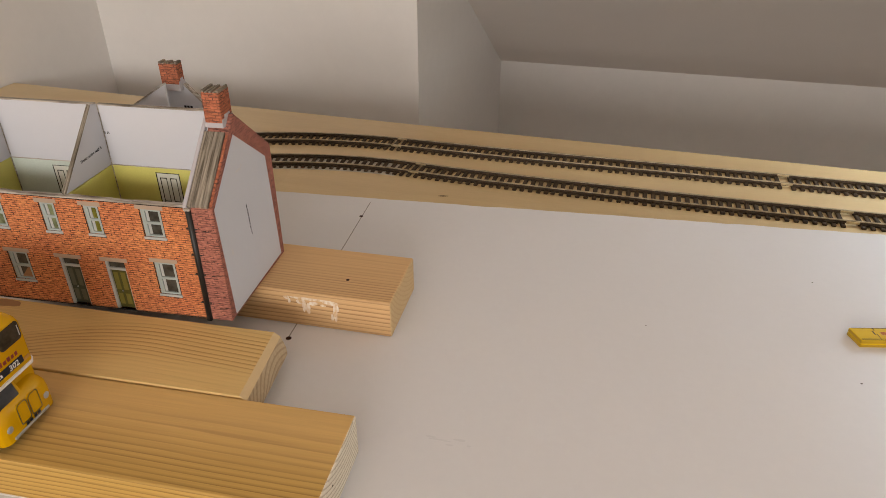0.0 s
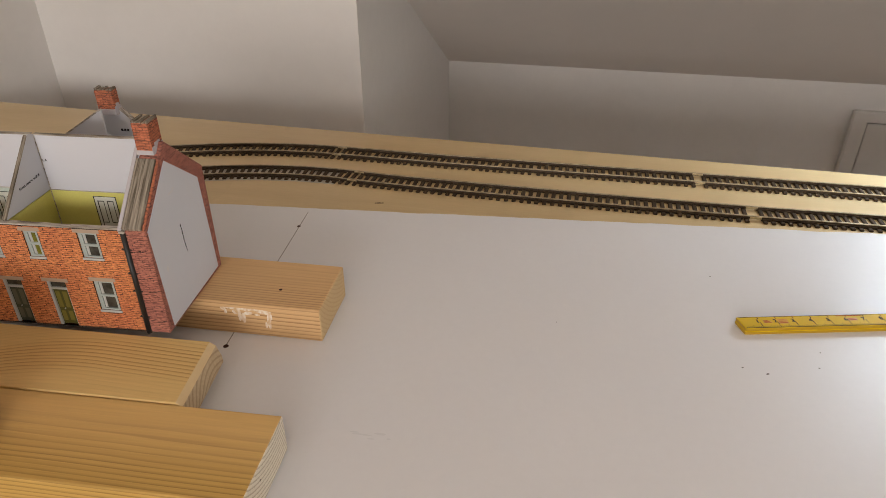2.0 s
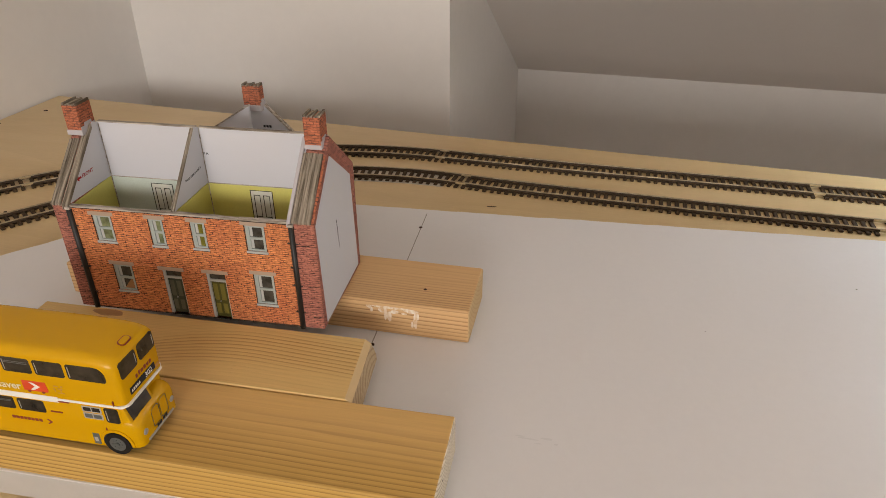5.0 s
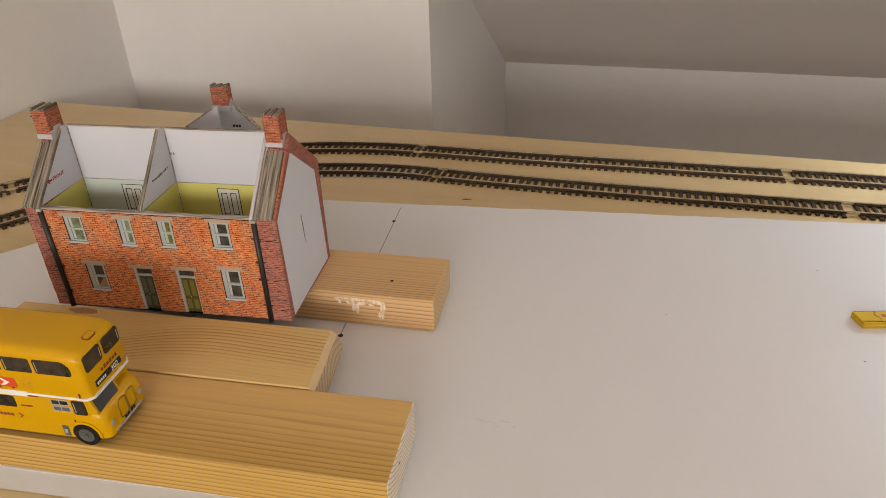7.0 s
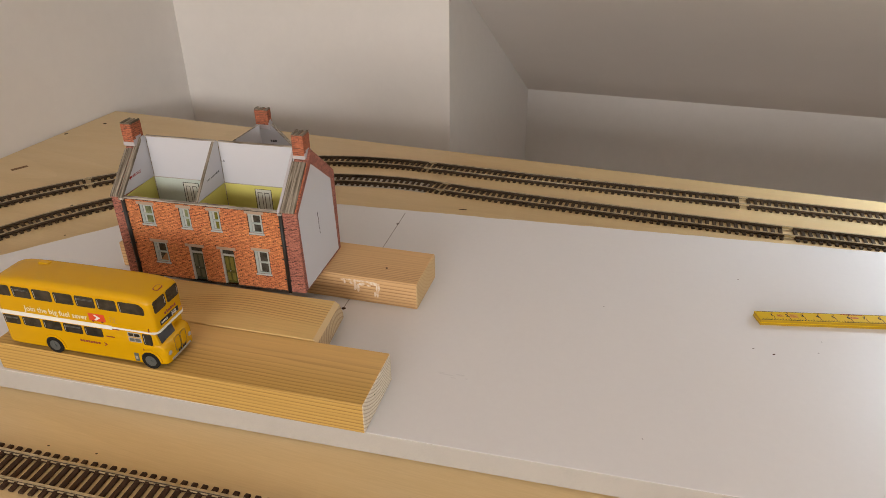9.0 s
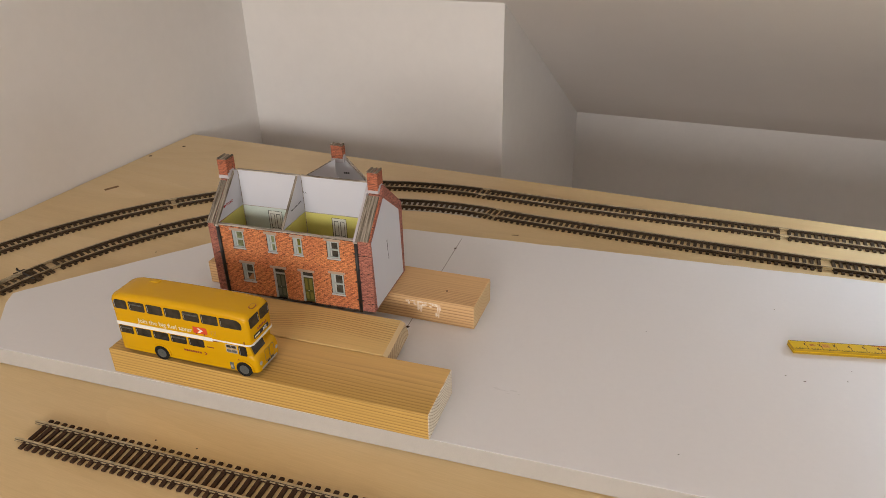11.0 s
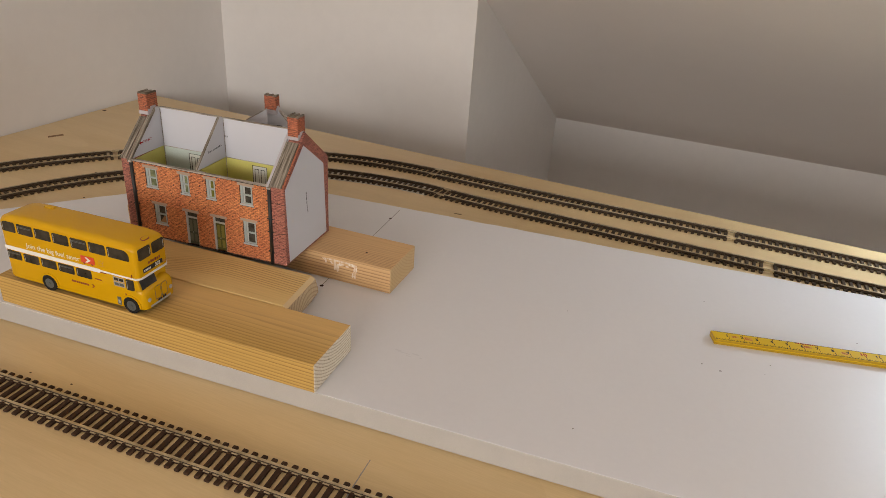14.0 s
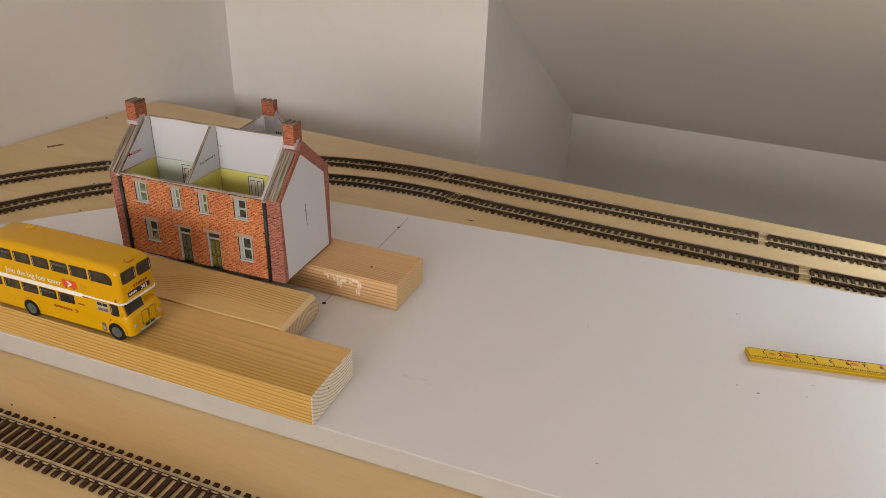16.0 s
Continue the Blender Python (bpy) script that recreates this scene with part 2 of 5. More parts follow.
T = 10.0
gable = [(BACK_V - T, FLOOR - T), (KNEE_V + T, FLOOR - T), (KNEE_V + T, slope_z(KNEE_V + T)), (RIDGE_V, RIDGE_Z + 14), (BACK_V - T, slope_z(BACK_V - T))]
setting("wall_west", prism(gable, 0, LEFT - T, LEFT), MT["wall"], "plain white painted gable wall behind the baseboard", "wall")
ADDED_WINDOW_E = (-150.0, -20.0, -2.0, 60.0)      # unseen opening, added for a fill light
va, vb, za, zb = ADDED_WINDOW_E
bm = bmesh.new()
add_prism(bm, [(BACK_V - T, FLOOR - T), (va, FLOOR - T), (va, slope_z(va)), (RIDGE_V, RIDGE_Z + 14), (BACK_V - T, slope_z(BACK_V - T))], 0, RIGHT, RIGHT + T)
add_prism(bm, [(vb, FLOOR - T), (KNEE_V + T, FLOOR - T), (KNEE_V + T, slope_z(KNEE_V + T)), (vb, slope_z(vb))], 0, RIGHT, RIGHT + T)
add_prism(bm, [(va, FLOOR - T), (vb, FLOOR - T), (vb, za), (va, za)], 0, RIGHT, RIGHT + T)
add_prism(bm, [(va, zb), (vb, zb), (vb, slope_z(vb)), (va, slope_z(va))], 0, RIGHT, RIGHT + T)
setting("wall_east", bm, MT["wall"], "plain white painted gable wall with an added window opening", "wall")
bm = bmesh.new()
for a, b, c, d in ((va, vb, za, za + 4), (va, vb, zb - 4, zb), (va, va + 4, za + 4, zb - 4), (vb - 4, vb, za + 4, zb - 4)):
    add_box(bm, RIGHT + 5, RIGHT + 9, a, b, c, d)
setting("fill_frame_east", bm, MT["trim"], "white wooden frame of the added, unseen gable window", "window")
at_e = Vector((RIGHT + 4.0, (va + vb) / 2, (za + zb) / 2))
# cool fill lamp, added to brighten the side of the bay
window_light("fill_light_east", ROOM @ at_e, ROOM @ (at_e - Vector((100, 0, 0))), (vb - va) * CM * 0.95, (zb - za) * CM * 0.9, 9.0, (0.86, 0.94, 1.0))
setting("floor", box(LEFT, RIGHT, BACK_V, KNEE_V, FLOOR - T, FLOOR), MT["floor"], "plain brown carpeted attic floor", "floor")
# low knee walls
setting("wall_north", box(LEFT, RIGHT, KNEE_V, KNEE_V + T, FLOOR, KNEE_Z), MT["wall"], "low white knee wall under the sloping ceiling", "wall")
WINDOW_S = (-45.0, 95.0, 23.0, 86.0)
bm = bmesh.new()
for a, b, c, d in ((LEFT, WINDOW_S[0], FLOOR, slope_z(BACK_V)), (WINDOW_S[1], RIGHT, FLOOR, slope_z(BACK_V)), (WINDOW_S[0], WINDOW_S[1], FLOOR, WINDOW_S[2]), (WINDOW_S[0], WINDOW_S[1], WINDOW_S[3], slope_z(BACK_V))):
    add_box(bm, a, b, BACK_V - T, BACK_V, c, d)
setting("wall_south", bm, MT["wall"], "white painted wall with a wide window", "wall")
# boxed-in bay that reaches up to the slope
bay = [(BAY_V, FLOOR), (KNEE_V, FLOOR), (KNEE_V, KNEE_Z), (BAY_V, slope_z(BAY_V))]
setting("wall_bay", prism(bay, 0, LEFT, BAY_R), MT["wall"], "white boxed-in bay rising to the sloping ceiling", "wall")


def slope(name, v0, v1, holes, label):
    """One sloping ceiling from v0 to v1, with openings (u0, u1, va, vb) right through it."""
    bm = bmesh.new()
    us = sorted({LEFT - T, RIGHT + T, *(h[0] for h in holes), *(h[1] for h in holes)})
    vs = sorted({v0, v1, *(h[2] for h in holes), *(h[3] for h in holes)})
    thick = 12.0
    for ua, ub in zip(us, us[1:]):
        for va, vb in zip(vs, vs[1:]):
            if any(h[0] <= ua and ub <= h[1] and h[2] <= va and vb <= h[3] for h in holes):
                continue
            q = [(va, slope_z(va)), (vb, slope_z(vb)), (vb, slope_z(vb) + thick), (va, slope_z(va) + thick)]
            add_prism(bm, q, 0, ua, ub)
    return setting(name, bm, MT["ceiling"], label, "ceiling")


SKYLIGHT_N = (43.0, 60.0, 47.0, 62.0)
slope("ceiling_north", RIDGE_V, KNEE_V + T, [SKYLIGHT_N], "white painted sloping attic ceiling over the knee wall")
slope("ceiling_south", BACK_V - T, RIDGE_V, [], "white painted sloping attic ceiling")


def skylight(name, hole, watts, colour):
    ua, ub, va, vb = hole
    mid = ROOM @ Vector(((ua + ub) / 2, (va + vb) / 2, slope_z((va + vb) / 2) + 9.0))
    n = Vector((0, RISE, 1)) if va > RIDGE_V else Vector((0, -RISE, 1))
    run = (vb - va) * math.sqrt(1 + RISE * RISE)
    inward = ROOM @ Vector(((ua + ub) / 2, (va + vb) / 2 - n.y * 40, slope_z((va + vb) / 2) + 9.0 - 40))
    window_light(name, mid, inward, (ub - ua) * CM * 0.92, run * CM * 0.92, watts, colour)
    bm = bmesh.new()
    for a, b, c, d in ((ua, ub, va, va + 4), (ua, ub, vb - 4, vb), (ua, ua + 4, va + 4, vb - 4), (ub - 4, ub, va + 4, vb - 4)):
        add_prism(bm, [(c, slope_z(c) + 12.4), (d, slope_z(d) + 12.4), (d, slope_z(d) + 15), (c, slope_z(c) + 15)], 0, a, b)
    setting(name.replace("light", "frame"), bm, MT["trim"], "white wooden skylight frame in the sloping ceiling", "window")


skylight("window_light_north", SKYLIGHT_N, 3.5, (0.72, 0.87, 1.0))
# the wide window in the south wall
ua, ub, za, zb = WINDOW_S
bm = bmesh.new()
for a, b, c, d in ((ua, ub, za, za + 4), (ua, ub, zb - 4, zb), (ua, ua + 4, za + 4, zb - 4), (ub - 4, ub, za + 4, zb - 4), ((ua + ub) / 2 - 2, (ua + ub) / 2 + 2, za + 4, zb - 4)):
    add_box(bm, a, b, BACK_V - 9, BACK_V - 5, c, d)
setting("window_frame_south", bm, MT["trim"], "white wooden window frame in the wall", "window")
at_s = Vector(((ua + ub) / 2, BACK_V - 4.0, (za + zb) / 2))
window_light("window_light_south", ROOM @ at_s, ROOM @ (at_s + Vector((0, 100, 0))), (ub - ua) * CM * 0.95, (zb - za) * CM * 0.9, 35.2, (1.0, 0.957, 0.912))

# hatch in the knee wall
hx, hz = 56.5, -17.9
hatch = thing("hatch_door", ROOM, "white painted panel hatch with a plain moulded surround in the knee wall", "door", kind="structure")
part("architrave", prism([(hx, FLOOR), (hx + 2.2, FLOOR), (hx + 2.2, hz - 1.6), (hx + 60, hz - 1.6), (hx + 60, FLOOR), (hx + 62.2, FLOOR), (hx + 62.2, hz), (hx, hz)], 1, KNEE_V - 1.4, KNEE_V, 0.25), MT["trim"], hatch)
# brown sheet behind the panel gives the gap its shade by colour
part("door_gap_shade", box(hx + 2.2, hx + 60, KNEE_V - 0.12, KNEE_V, FLOOR, hz - 1.6), MT["floor"], hatch, "brown sheet for the shade in the gap round the panel")
part("door_panel", box(hx + 2.75, hx + 59.4, KNEE_V - 0.9, KNEE_V, FLOOR + 0.5, hz - 2.2, 0.1), MT["trim"], hatch)

# ---- the baseboard and the white board on it ----
ply = part("baseboard", prism([(LEFT + 0.3, -75), (190, -75), (190, 41.8), (60, 43.9), (20, 44.5), (-12, 45.0), (LEFT + 0.3, 46.1)], 2, ZP - 1.2, ZP, 0.05), MT["ply"], at=ROOM)
# unseen panel, added to block light and darken the knee wall behind
setting("light_block_panel", prism([(LEFT, -73.8), (LEFT, -75.4), (189.6, -75.4), (189.6, 41.0), (188.0, 41.0), (188.0, -73.8)], 2, FLOOR, -18.0), MT["plyedge"], "unseen plywood panel added to keep light from under the baseboard", "panel")
tagged(ply, "large pale birch plywood baseboard with a clear finish", "baseboard", kind="structure")


def board_front(x):
    return 0.0 + 0.034 * x


outline = [(-34.3, board_front(-34.3)), (95, board_front(95)), (95, 32.6), (31, 28.8), (-13.9, 26.2), (-22.0, 25.7), (-29.2, 17.8), (-39.4, 5.2), (-38.6, 3.8)]
rnd = random.Random(4)
ragged = []
for k, (a, b) in enumerate(zip(outline, outline[1:] + outline[:1])):
    a, b = Vector(a), Vector(b)
    ragged.append(a)
    if 2 <= k <= 6:
        out = Vector(((b - a).y, -(b - a).x)).normalized()
        for q in range(1, int((b - a).length / 0.9)):
            ragged.append(a + (b - a) * (q * 0.9 / (b - a).length) + out * rnd.choice((0.0, 0.0, 0.02, -0.03, -0.07, 0.05)))
bm = prism(ragged, 2, ZP + 0.07, 0.0)
bmesh.ops.bevel(bm, geom=[e for e in bm.edges if all(v.co.z > -0.1 for v in e.verts)], offset=0.06, segments=2, affect="EDGES", profile=0.5)
bmesh.ops.bevel(bm, geom=[e for e in bm.edges if all(v.co.z < ZP + 0.08 for v in e.verts)], offset=0.05, segments=1, affect="EDGES", profile=0.5)
# sides get the shaded edge colour, the top keeps the white
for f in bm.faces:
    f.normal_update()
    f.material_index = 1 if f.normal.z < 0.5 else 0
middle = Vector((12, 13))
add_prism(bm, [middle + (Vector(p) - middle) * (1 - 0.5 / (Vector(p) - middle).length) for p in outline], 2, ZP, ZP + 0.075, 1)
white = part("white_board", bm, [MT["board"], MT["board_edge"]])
tagged(white, "white painted board with cut corner laid on the plywood", "board")

# ---- more materials ----
def brickwork(name, bricks, mortar, dirt, rough=0.75, row=0.00108, long=0.0029):
    """Brick courses printed on card, about a seventy-sixth of full size: uneven reds with dark, broken joints."""
    m, nt, b = mat(name, rough, 0.25)
    v = coords(nt)
    sep = nt.nodes.new("ShaderNodeSeparateXYZ")
    nt.links.new(v, sep.inputs[0])
    com = nt.nodes.new("ShaderNodeCombineXYZ")
    nt.links.new(maths(nt, "ADD", sep.outputs[0], sep.outputs[1]), com.inputs[0])
    nt.links.new(maths(nt, "ADD", sep.outputs[2], maths(nt, "MULTIPLY", noise_tex(nt, v, 200, 2), 0.0006)), com.inputs[1])
    br = nt.nodes.new("ShaderNodeTexBrick")
    nt.links.new(com.outputs[0], br.inputs["Vector"])
    for key, val in (("Scale", 1.0), ("Brick Width", long), ("Row Height", row), ("Mortar Size", row * 0.2), ("Mortar Smooth", 0.25), ("Bias", 0.0)):
        br.inputs[key].default_value = val
    br.inputs["Color1"].default_value, br.inputs["Color2"].default_value, br.inputs["Mortar"].default_value = (*bricks[0], 1), (*bricks[1], 1), (*bricks[0], 1)
    # broad drifts of colour over the whole sheet, then soot in short runs
    broad = noise_tex(nt, v, 42, 4)
    c = mix(nt, ramp(nt, broad, [(0.42, (0, 0, 0)), (0.64, (0.85, 0.85, 0.85))]), br.outputs["Color"], dirt)
    fine = noise_tex(nt, coords(nt, (420, 420, 1300)), 1.0, 4)
    c = mix(nt, 0.45, c, ramp(nt, fine, [(0.34, shade(bricks[1], 0.3)), (0.5, shade(bricks[0], 0.8)), (0.66, shade(bricks[0], 1.4))]))
    # the joints come and go
    broken = ramp(nt, noise_tex(nt, coords(nt, (330, 330, 700)), 1.0, 3), [(0.38, (0.12, 0.12, 0.12)), (0.6, (1, 1, 1))])
    c = mix(nt, maths(nt, "MULTIPLY", br.outputs["Fac"], broken), c, mortar)
    dash_ = ramp(nt, noise_tex(nt, coords(nt, (240, 240, 1500), loc=(5, 3, 1)), 1.0, 2), [(0.62, (0, 0, 0)), (0.70, (0.8, 0.8, 0.8))])
    c = mix(nt, dash_, c, shade(mortar, 0.8))
    base(nt, b, c)
    bump(nt, b, br.outputs["Fac"], 0.15, 0.0001)
    return m


def streaked(name, pale, dark, along=1, rough=0.8):
    m, nt, b = mat(name, rough, 0.2)
    k = [1100, 45, 45] if along else [60, 700, 700]
    n = noise_tex(nt, coords(nt, tuple(k)), 1.0, 4)
    base(nt, b, ramp(nt, n, [(0.35, dark), (0.65, pale)]))
    bump(nt, b, n, 0.1, 0.0001)
    return m


def glass(name, tint, rough=0.12):
    m, nt, b = mat(name, rough, 0.35)
    n = noise_tex(nt, coords(nt), 180, 3)
    base(nt, b, ramp(nt, n, [(0.35, shade(tint, 0.6)), (0.7, shade(tint, 1.5))]))
    return m


MT["brick"] = brickwork("brick_print_orange", ((0.74, 0.285, 0.105), (0.53, 0.155, 0.065)), (0.085, 0.03, 0.02), (0.45, 0.115, 0.055))
MT["brick_dark"] = brickwork("brick_print_red", ((0.46, 0.18, 0.125), (0.31, 0.10, 0.078)), (0.09, 0.038, 0.032), (0.33, 0.125, 0.10))
MT["brick_stack"] = brickwork("brick_print_stack", ((0.50, 0.16, 0.08), (0.34, 0.095, 0.055)), (0.13, 0.055, 0.038), (0.38, 0.125, 0.062), row=0.0013, long=0.0032)
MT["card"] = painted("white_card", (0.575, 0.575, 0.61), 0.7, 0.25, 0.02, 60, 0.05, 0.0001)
MT["card_grey"] = painted("grey_card", (0.68, 0.66, 0.63), 0.75, 0.2, 0.05, 90, 0.05, 0.0001)
MT["underlay"] = painted("underlay_card", (0.52, 0.47, 0.40), 0.8, 0.2, 0.06, 60, 0.05, 0.0001)
MT["card_edge"] = streaked("card_edge", (0.55, 0.50, 0.44), (0.16, 0.13, 0.10), 0)
MT["coping"] = streaked("coping_print", (0.35, 0.30, 0.24), (0.09, 0.072, 0.052), 1)
MT["lintel"] = painted("stone_print", (0.40, 0.30, 0.225), 0.8, 0.2, 0.1, 300, 0.05, 0.0001)
MT["win_frame"] = painted("frame_print", (0.34, 0.375, 0.355), 0.6, 0.3, 0.08, 300, 0.05, 0.0001)
MT["sill"] = painted("sill_print", (0.42, 0.425, 0.41), 0.6, 0.3, 0.06, 300, 0.05, 0.0001)
MT["pane_dark"] = glass("pane_dark", (0.06, 0.055, 0.045))
MT["pane_green"] = glass("pane_green", (0.17, 0.19, 0.10))
MT["pane_olive"] = glass("pane_olive", (0.16, 0.15, 0.03))
MT["door_dark"] = painted("door_dark_green", (0.055, 0.065, 0.045), 0.5, 0.3, 0.15, 300, 0.05, 0.0001)
MT["door_olive"] = painted("door_olive", (0.085, 0.08, 0.018), 0.5, 0.3, 0.15, 300, 0.05, 0.0001)
MT["door_dark_panel"] = painted("door_dark_panel", (0.115, 0.12, 0.085), 0.5, 0.3, 0.15, 300, 0.05, 0.0001)
MT["door_olive_panel"] = painted("door_olive_panel", (0.19, 0.165, 0.035), 0.5, 0.3, 0.15, 300, 0.05, 0.0001)
# black for printed cracks and reveals, and for painted shadow lines
MT["dark_lines"] = painted("black_print_and_shade", (0.022, 0.018, 0.016), 0.8, 0.1, 0.2, 300, 0.0, 0.0001)
MT["torn"] = painted("brown_card", (0.32, 0.17, 0.085), 0.8, 0.1, 0.12, 300, 0.05, 0.0001)
MT["lime"] = painted("wallpaper_lime", (0.60, 0.555, 0.15), 0.6, 0.3, 0.12, 60, 0.03, 0.0001)
MT["aqua"] = painted("wallpaper_aqua", (0.52, 0.58, 0.51), 0.6, 0.3, 0.14, 60, 0.03, 0.0001)
MT["inner_door"] = painted("inner_door_print", (0.62, 0.62, 0.54), 0.6, 0.3, 0.05, 200, 0.03, 0.0001)
MT["black"] = painted("black_plastic", (0.018, 0.016, 0.015), 0.45, 0.4, 0.2, 300, 0.05, 0.0001)
MT["ink"] = painted("black_ink", (0.03, 0.03, 0.035), 0.8, 0.1, 0.1, 400, 0.0, 0.0001)
MT["ink_red"] = painted("red_ink", (0.35, 0.03, 0.03), 0.8, 0.1, 0.1, 400, 0.0, 0.0001)
MT["flash"] = painted("lead_print", (0.46, 0.43, 0.45), 0.7, 0.2, 0.08, 300, 0.05, 0.0001)
MT["bus_yellow"] = painted("bus_yellow", (0.585, 0.315, 0.001), 0.26, 0.28, 0.02, 60, 0.02, 0.0001)
MT["bus_white"] = painted("bus_white", (0.78, 0.76, 0.72), 0.35, 0.5, 0.02, 60, 0.02, 0.0001)
MT["bus_glass"] = glass("bus_glass", (0.034, 0.028, 0.022), 0.14)
MT["slogan"] = painted("slogan_print", (0.72, 0.64, 0.45), 0.4, 0.4, 0.03, 100, 0.0, 0.0001)
MT["rubber"] = painted("rubber", (0.013, 0.012, 0.0115), 0.75, 0.15, 0.15, 200, 0.1, 0.0001)
MT["hub"] = painted("grey_hub", (0.085, 0.092, 0.088), 0.45, 0.5, 0.08, 200, 0.05, 0.0001)
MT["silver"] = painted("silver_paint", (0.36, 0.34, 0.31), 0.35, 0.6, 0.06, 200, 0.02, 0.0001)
MT["maroon"] = painted("maroon_print", (0.22, 0.03, 0.015), 0.5, 0.3, 0.1, 200, 0.0, 0.0001)
MT["gold"] = painted("ochre_print", (0.48, 0.23, 0.03), 0.5, 0.3, 0.1, 300, 0.0, 0.0001)
MT["logo_red"] = painted("red_print", (0.62, 0.06, 0.015), 0.45, 0.4, 0.04, 200, 0.0, 0.0001)
MT["sleeper"] = painted("sleeper_plastic", (0.050, 0.025, 0.013), 0.7, 0.2, 0.15, 200, 0.15, 0.0002)
MT["sleeper_far"] = painted("sleeper_plastic_dusty", (0.062, 0.040, 0.022), 0.75, 0.15, 0.15, 200, 0.15, 0.0002)
m, nt, b = mat("nickel_rail", 0.35, 0.5, 0.85)
base(nt, b, ramp(nt, noise_tex(nt, coords(nt), 220, 3), [(0.35, (0.50, 0.41, 0.25)), (0.7, (0.76, 0.65, 0.44))]))
MT["rail"] = m
m, nt, b = mat("tarnished_rail", 0.5, 0.5, 0.6)
base(nt, b, ramp(nt, noise_tex(nt, coords(nt), 220, 3), [(0.35, (0.34, 0.265, 0.16)), (0.7, (0.58, 0.49, 0.34))]))
MT["rail_far"] = m
MT["rail_side"] = painted("rail_side_brown", (0.065, 0.042, 0.024), 0.6, 0.4, 0.15, 200, 0.05, 0.0001)
MT["rule"] = painted("rule_yellow", (0.64, 0.42, 0.010), 0.55, 0.2, 0.03, 150, 0.03, 0.0001)
MT["rule_edge"] = painted("rule_edge_yellow", (0.40, 0.235, 0.006), 0.45, 0.4, 0.05, 150, 0.05, 0.0001)
m, nt, b = mat("dried_filler", 0.7, 0.3)
thin = noise_tex(nt, coords(nt, (1, 1, 0.6)), 420, 3)
base(nt, b, ramp(nt, thin, [(0.36, (0.61, 0.40, 0.21)), (0.48, (0.70, 0.55, 0.40)), (0.64, (0.79, 0.71, 0.60))]))
bump(nt, b, thin, 0.4, 0.0003)
MT["smear"] = m
MT["pencil"] = painted("pencil_line", (0.30, 0.28, 0.265), 0.7, 0.2, 0.2, 400, 0.0, 0.0001)
MT["hole"] = painted("screw_hole", (0.05, 0.025, 0.02), 0.9, 0.1, 0.2, 400, 0.0, 0.0001)
MT["slot"] = painted("slot_brown", (0.21, 0.125, 0.065), 0.8, 0.2, 0.2, 200, 0.1, 0.0001)
MT["glue"] = painted("varnish_stain", (0.36, 0.20, 0.09), 0.4, 0.4, 0.1, 200, 0.05, 0.0001)


def words(name, text, size, material, parent, at, label="", bold=0.012):
    cu = bpy.data.curves.new(name, "FONT")
    cu.body, cu.size, cu.extrude = text, size * CM, 0.00003
    cu.resolution_u = 2
    cu.offset = size * CM * bold
    tmp = bpy.data.objects.new(name, cu)
    scene.collection.objects.link(tmp)
    me = bpy.data.meshes.new_from_object(tmp.evaluated_get(bpy.context.evaluated_depsgraph_get()))
    bpy.data.objects.remove(tmp)
    bpy.data.curves.remove(cu)
    me.materials.clear()
    me.materials.append(material)
    ob = new(name, me)
    ob.parent, ob.matrix_basis = parent, at
    return tagged(ob, label)


def dash(bm, x0, x1, y0, y1, z):
    """A flat printed mark of almost no thickness."""
    return add_box(bm, x0, x1, y0, y1, z, z + 0.006)


# ---- timber blocks ----
def block(x0, x1, y0, y1, height, material, label, rz=0.0, bev=0.12):
    top = thing("timber_block", place(x1, y0, 0, rz), label, "timber block", "timber blocks on the board")
    bm = box(x0 - x1, 0, 0, y1 - y0, 0, height, bev, 3)
    for f in bm.faces:
        f.normal_update()
        f.material_index = 1 if abs(f.normal.x) > 0.6 else 0
    part("sawn_timber", bm, material, top)
    return top


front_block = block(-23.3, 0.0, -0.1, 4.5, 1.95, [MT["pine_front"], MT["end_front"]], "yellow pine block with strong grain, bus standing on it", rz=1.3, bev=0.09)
# this one has a rough, undercut end
mid_block = thing("timber_block", place(-5.25, 4.42, 0, 1.2), "pale pine block with arched grain before the house", "timber block", "timber blocks on the board")
bm = prism([(-17.35, 0), (0.0, 0), (0.48, 0.85), (0.46, 1.2), (0.26, 1.8), (-0.04, 2.0), (-17.35, 2.0)], 1, 0.0, 4.25, 0.05, 2)
for v in bm.verts:
    if v.co.x > -5:
        v.co.x += (4.25 - v.co.y) * 0.08
bmesh.ops.recalc_face_normals(bm, faces=bm.faces)
for f in bm.faces:
    f.normal_update()
    f.material_index = 2 if f.normal.x > 0.35 and f.normal.z > 0.62 else 1 if f.normal.x > 0.35 else 0
MT["chamfer_mid"] = painted("worn_pine_chamfer", (0.64, 0.47, 0.26), 0.7, 0.25, 0.08, 200, 0.3, 0.0003)
part("sawn_timber", bm, [MT["pine_mid"], MT["end_mid"], MT["chamfer_mid"]], mid_block)
back_block = block(-24.35, -0.9, 11.9, 16.3, 2.0, [MT["pine_back"], MT["end_back"]], "orange pine block with white filler smears under the house", bev=0.1)


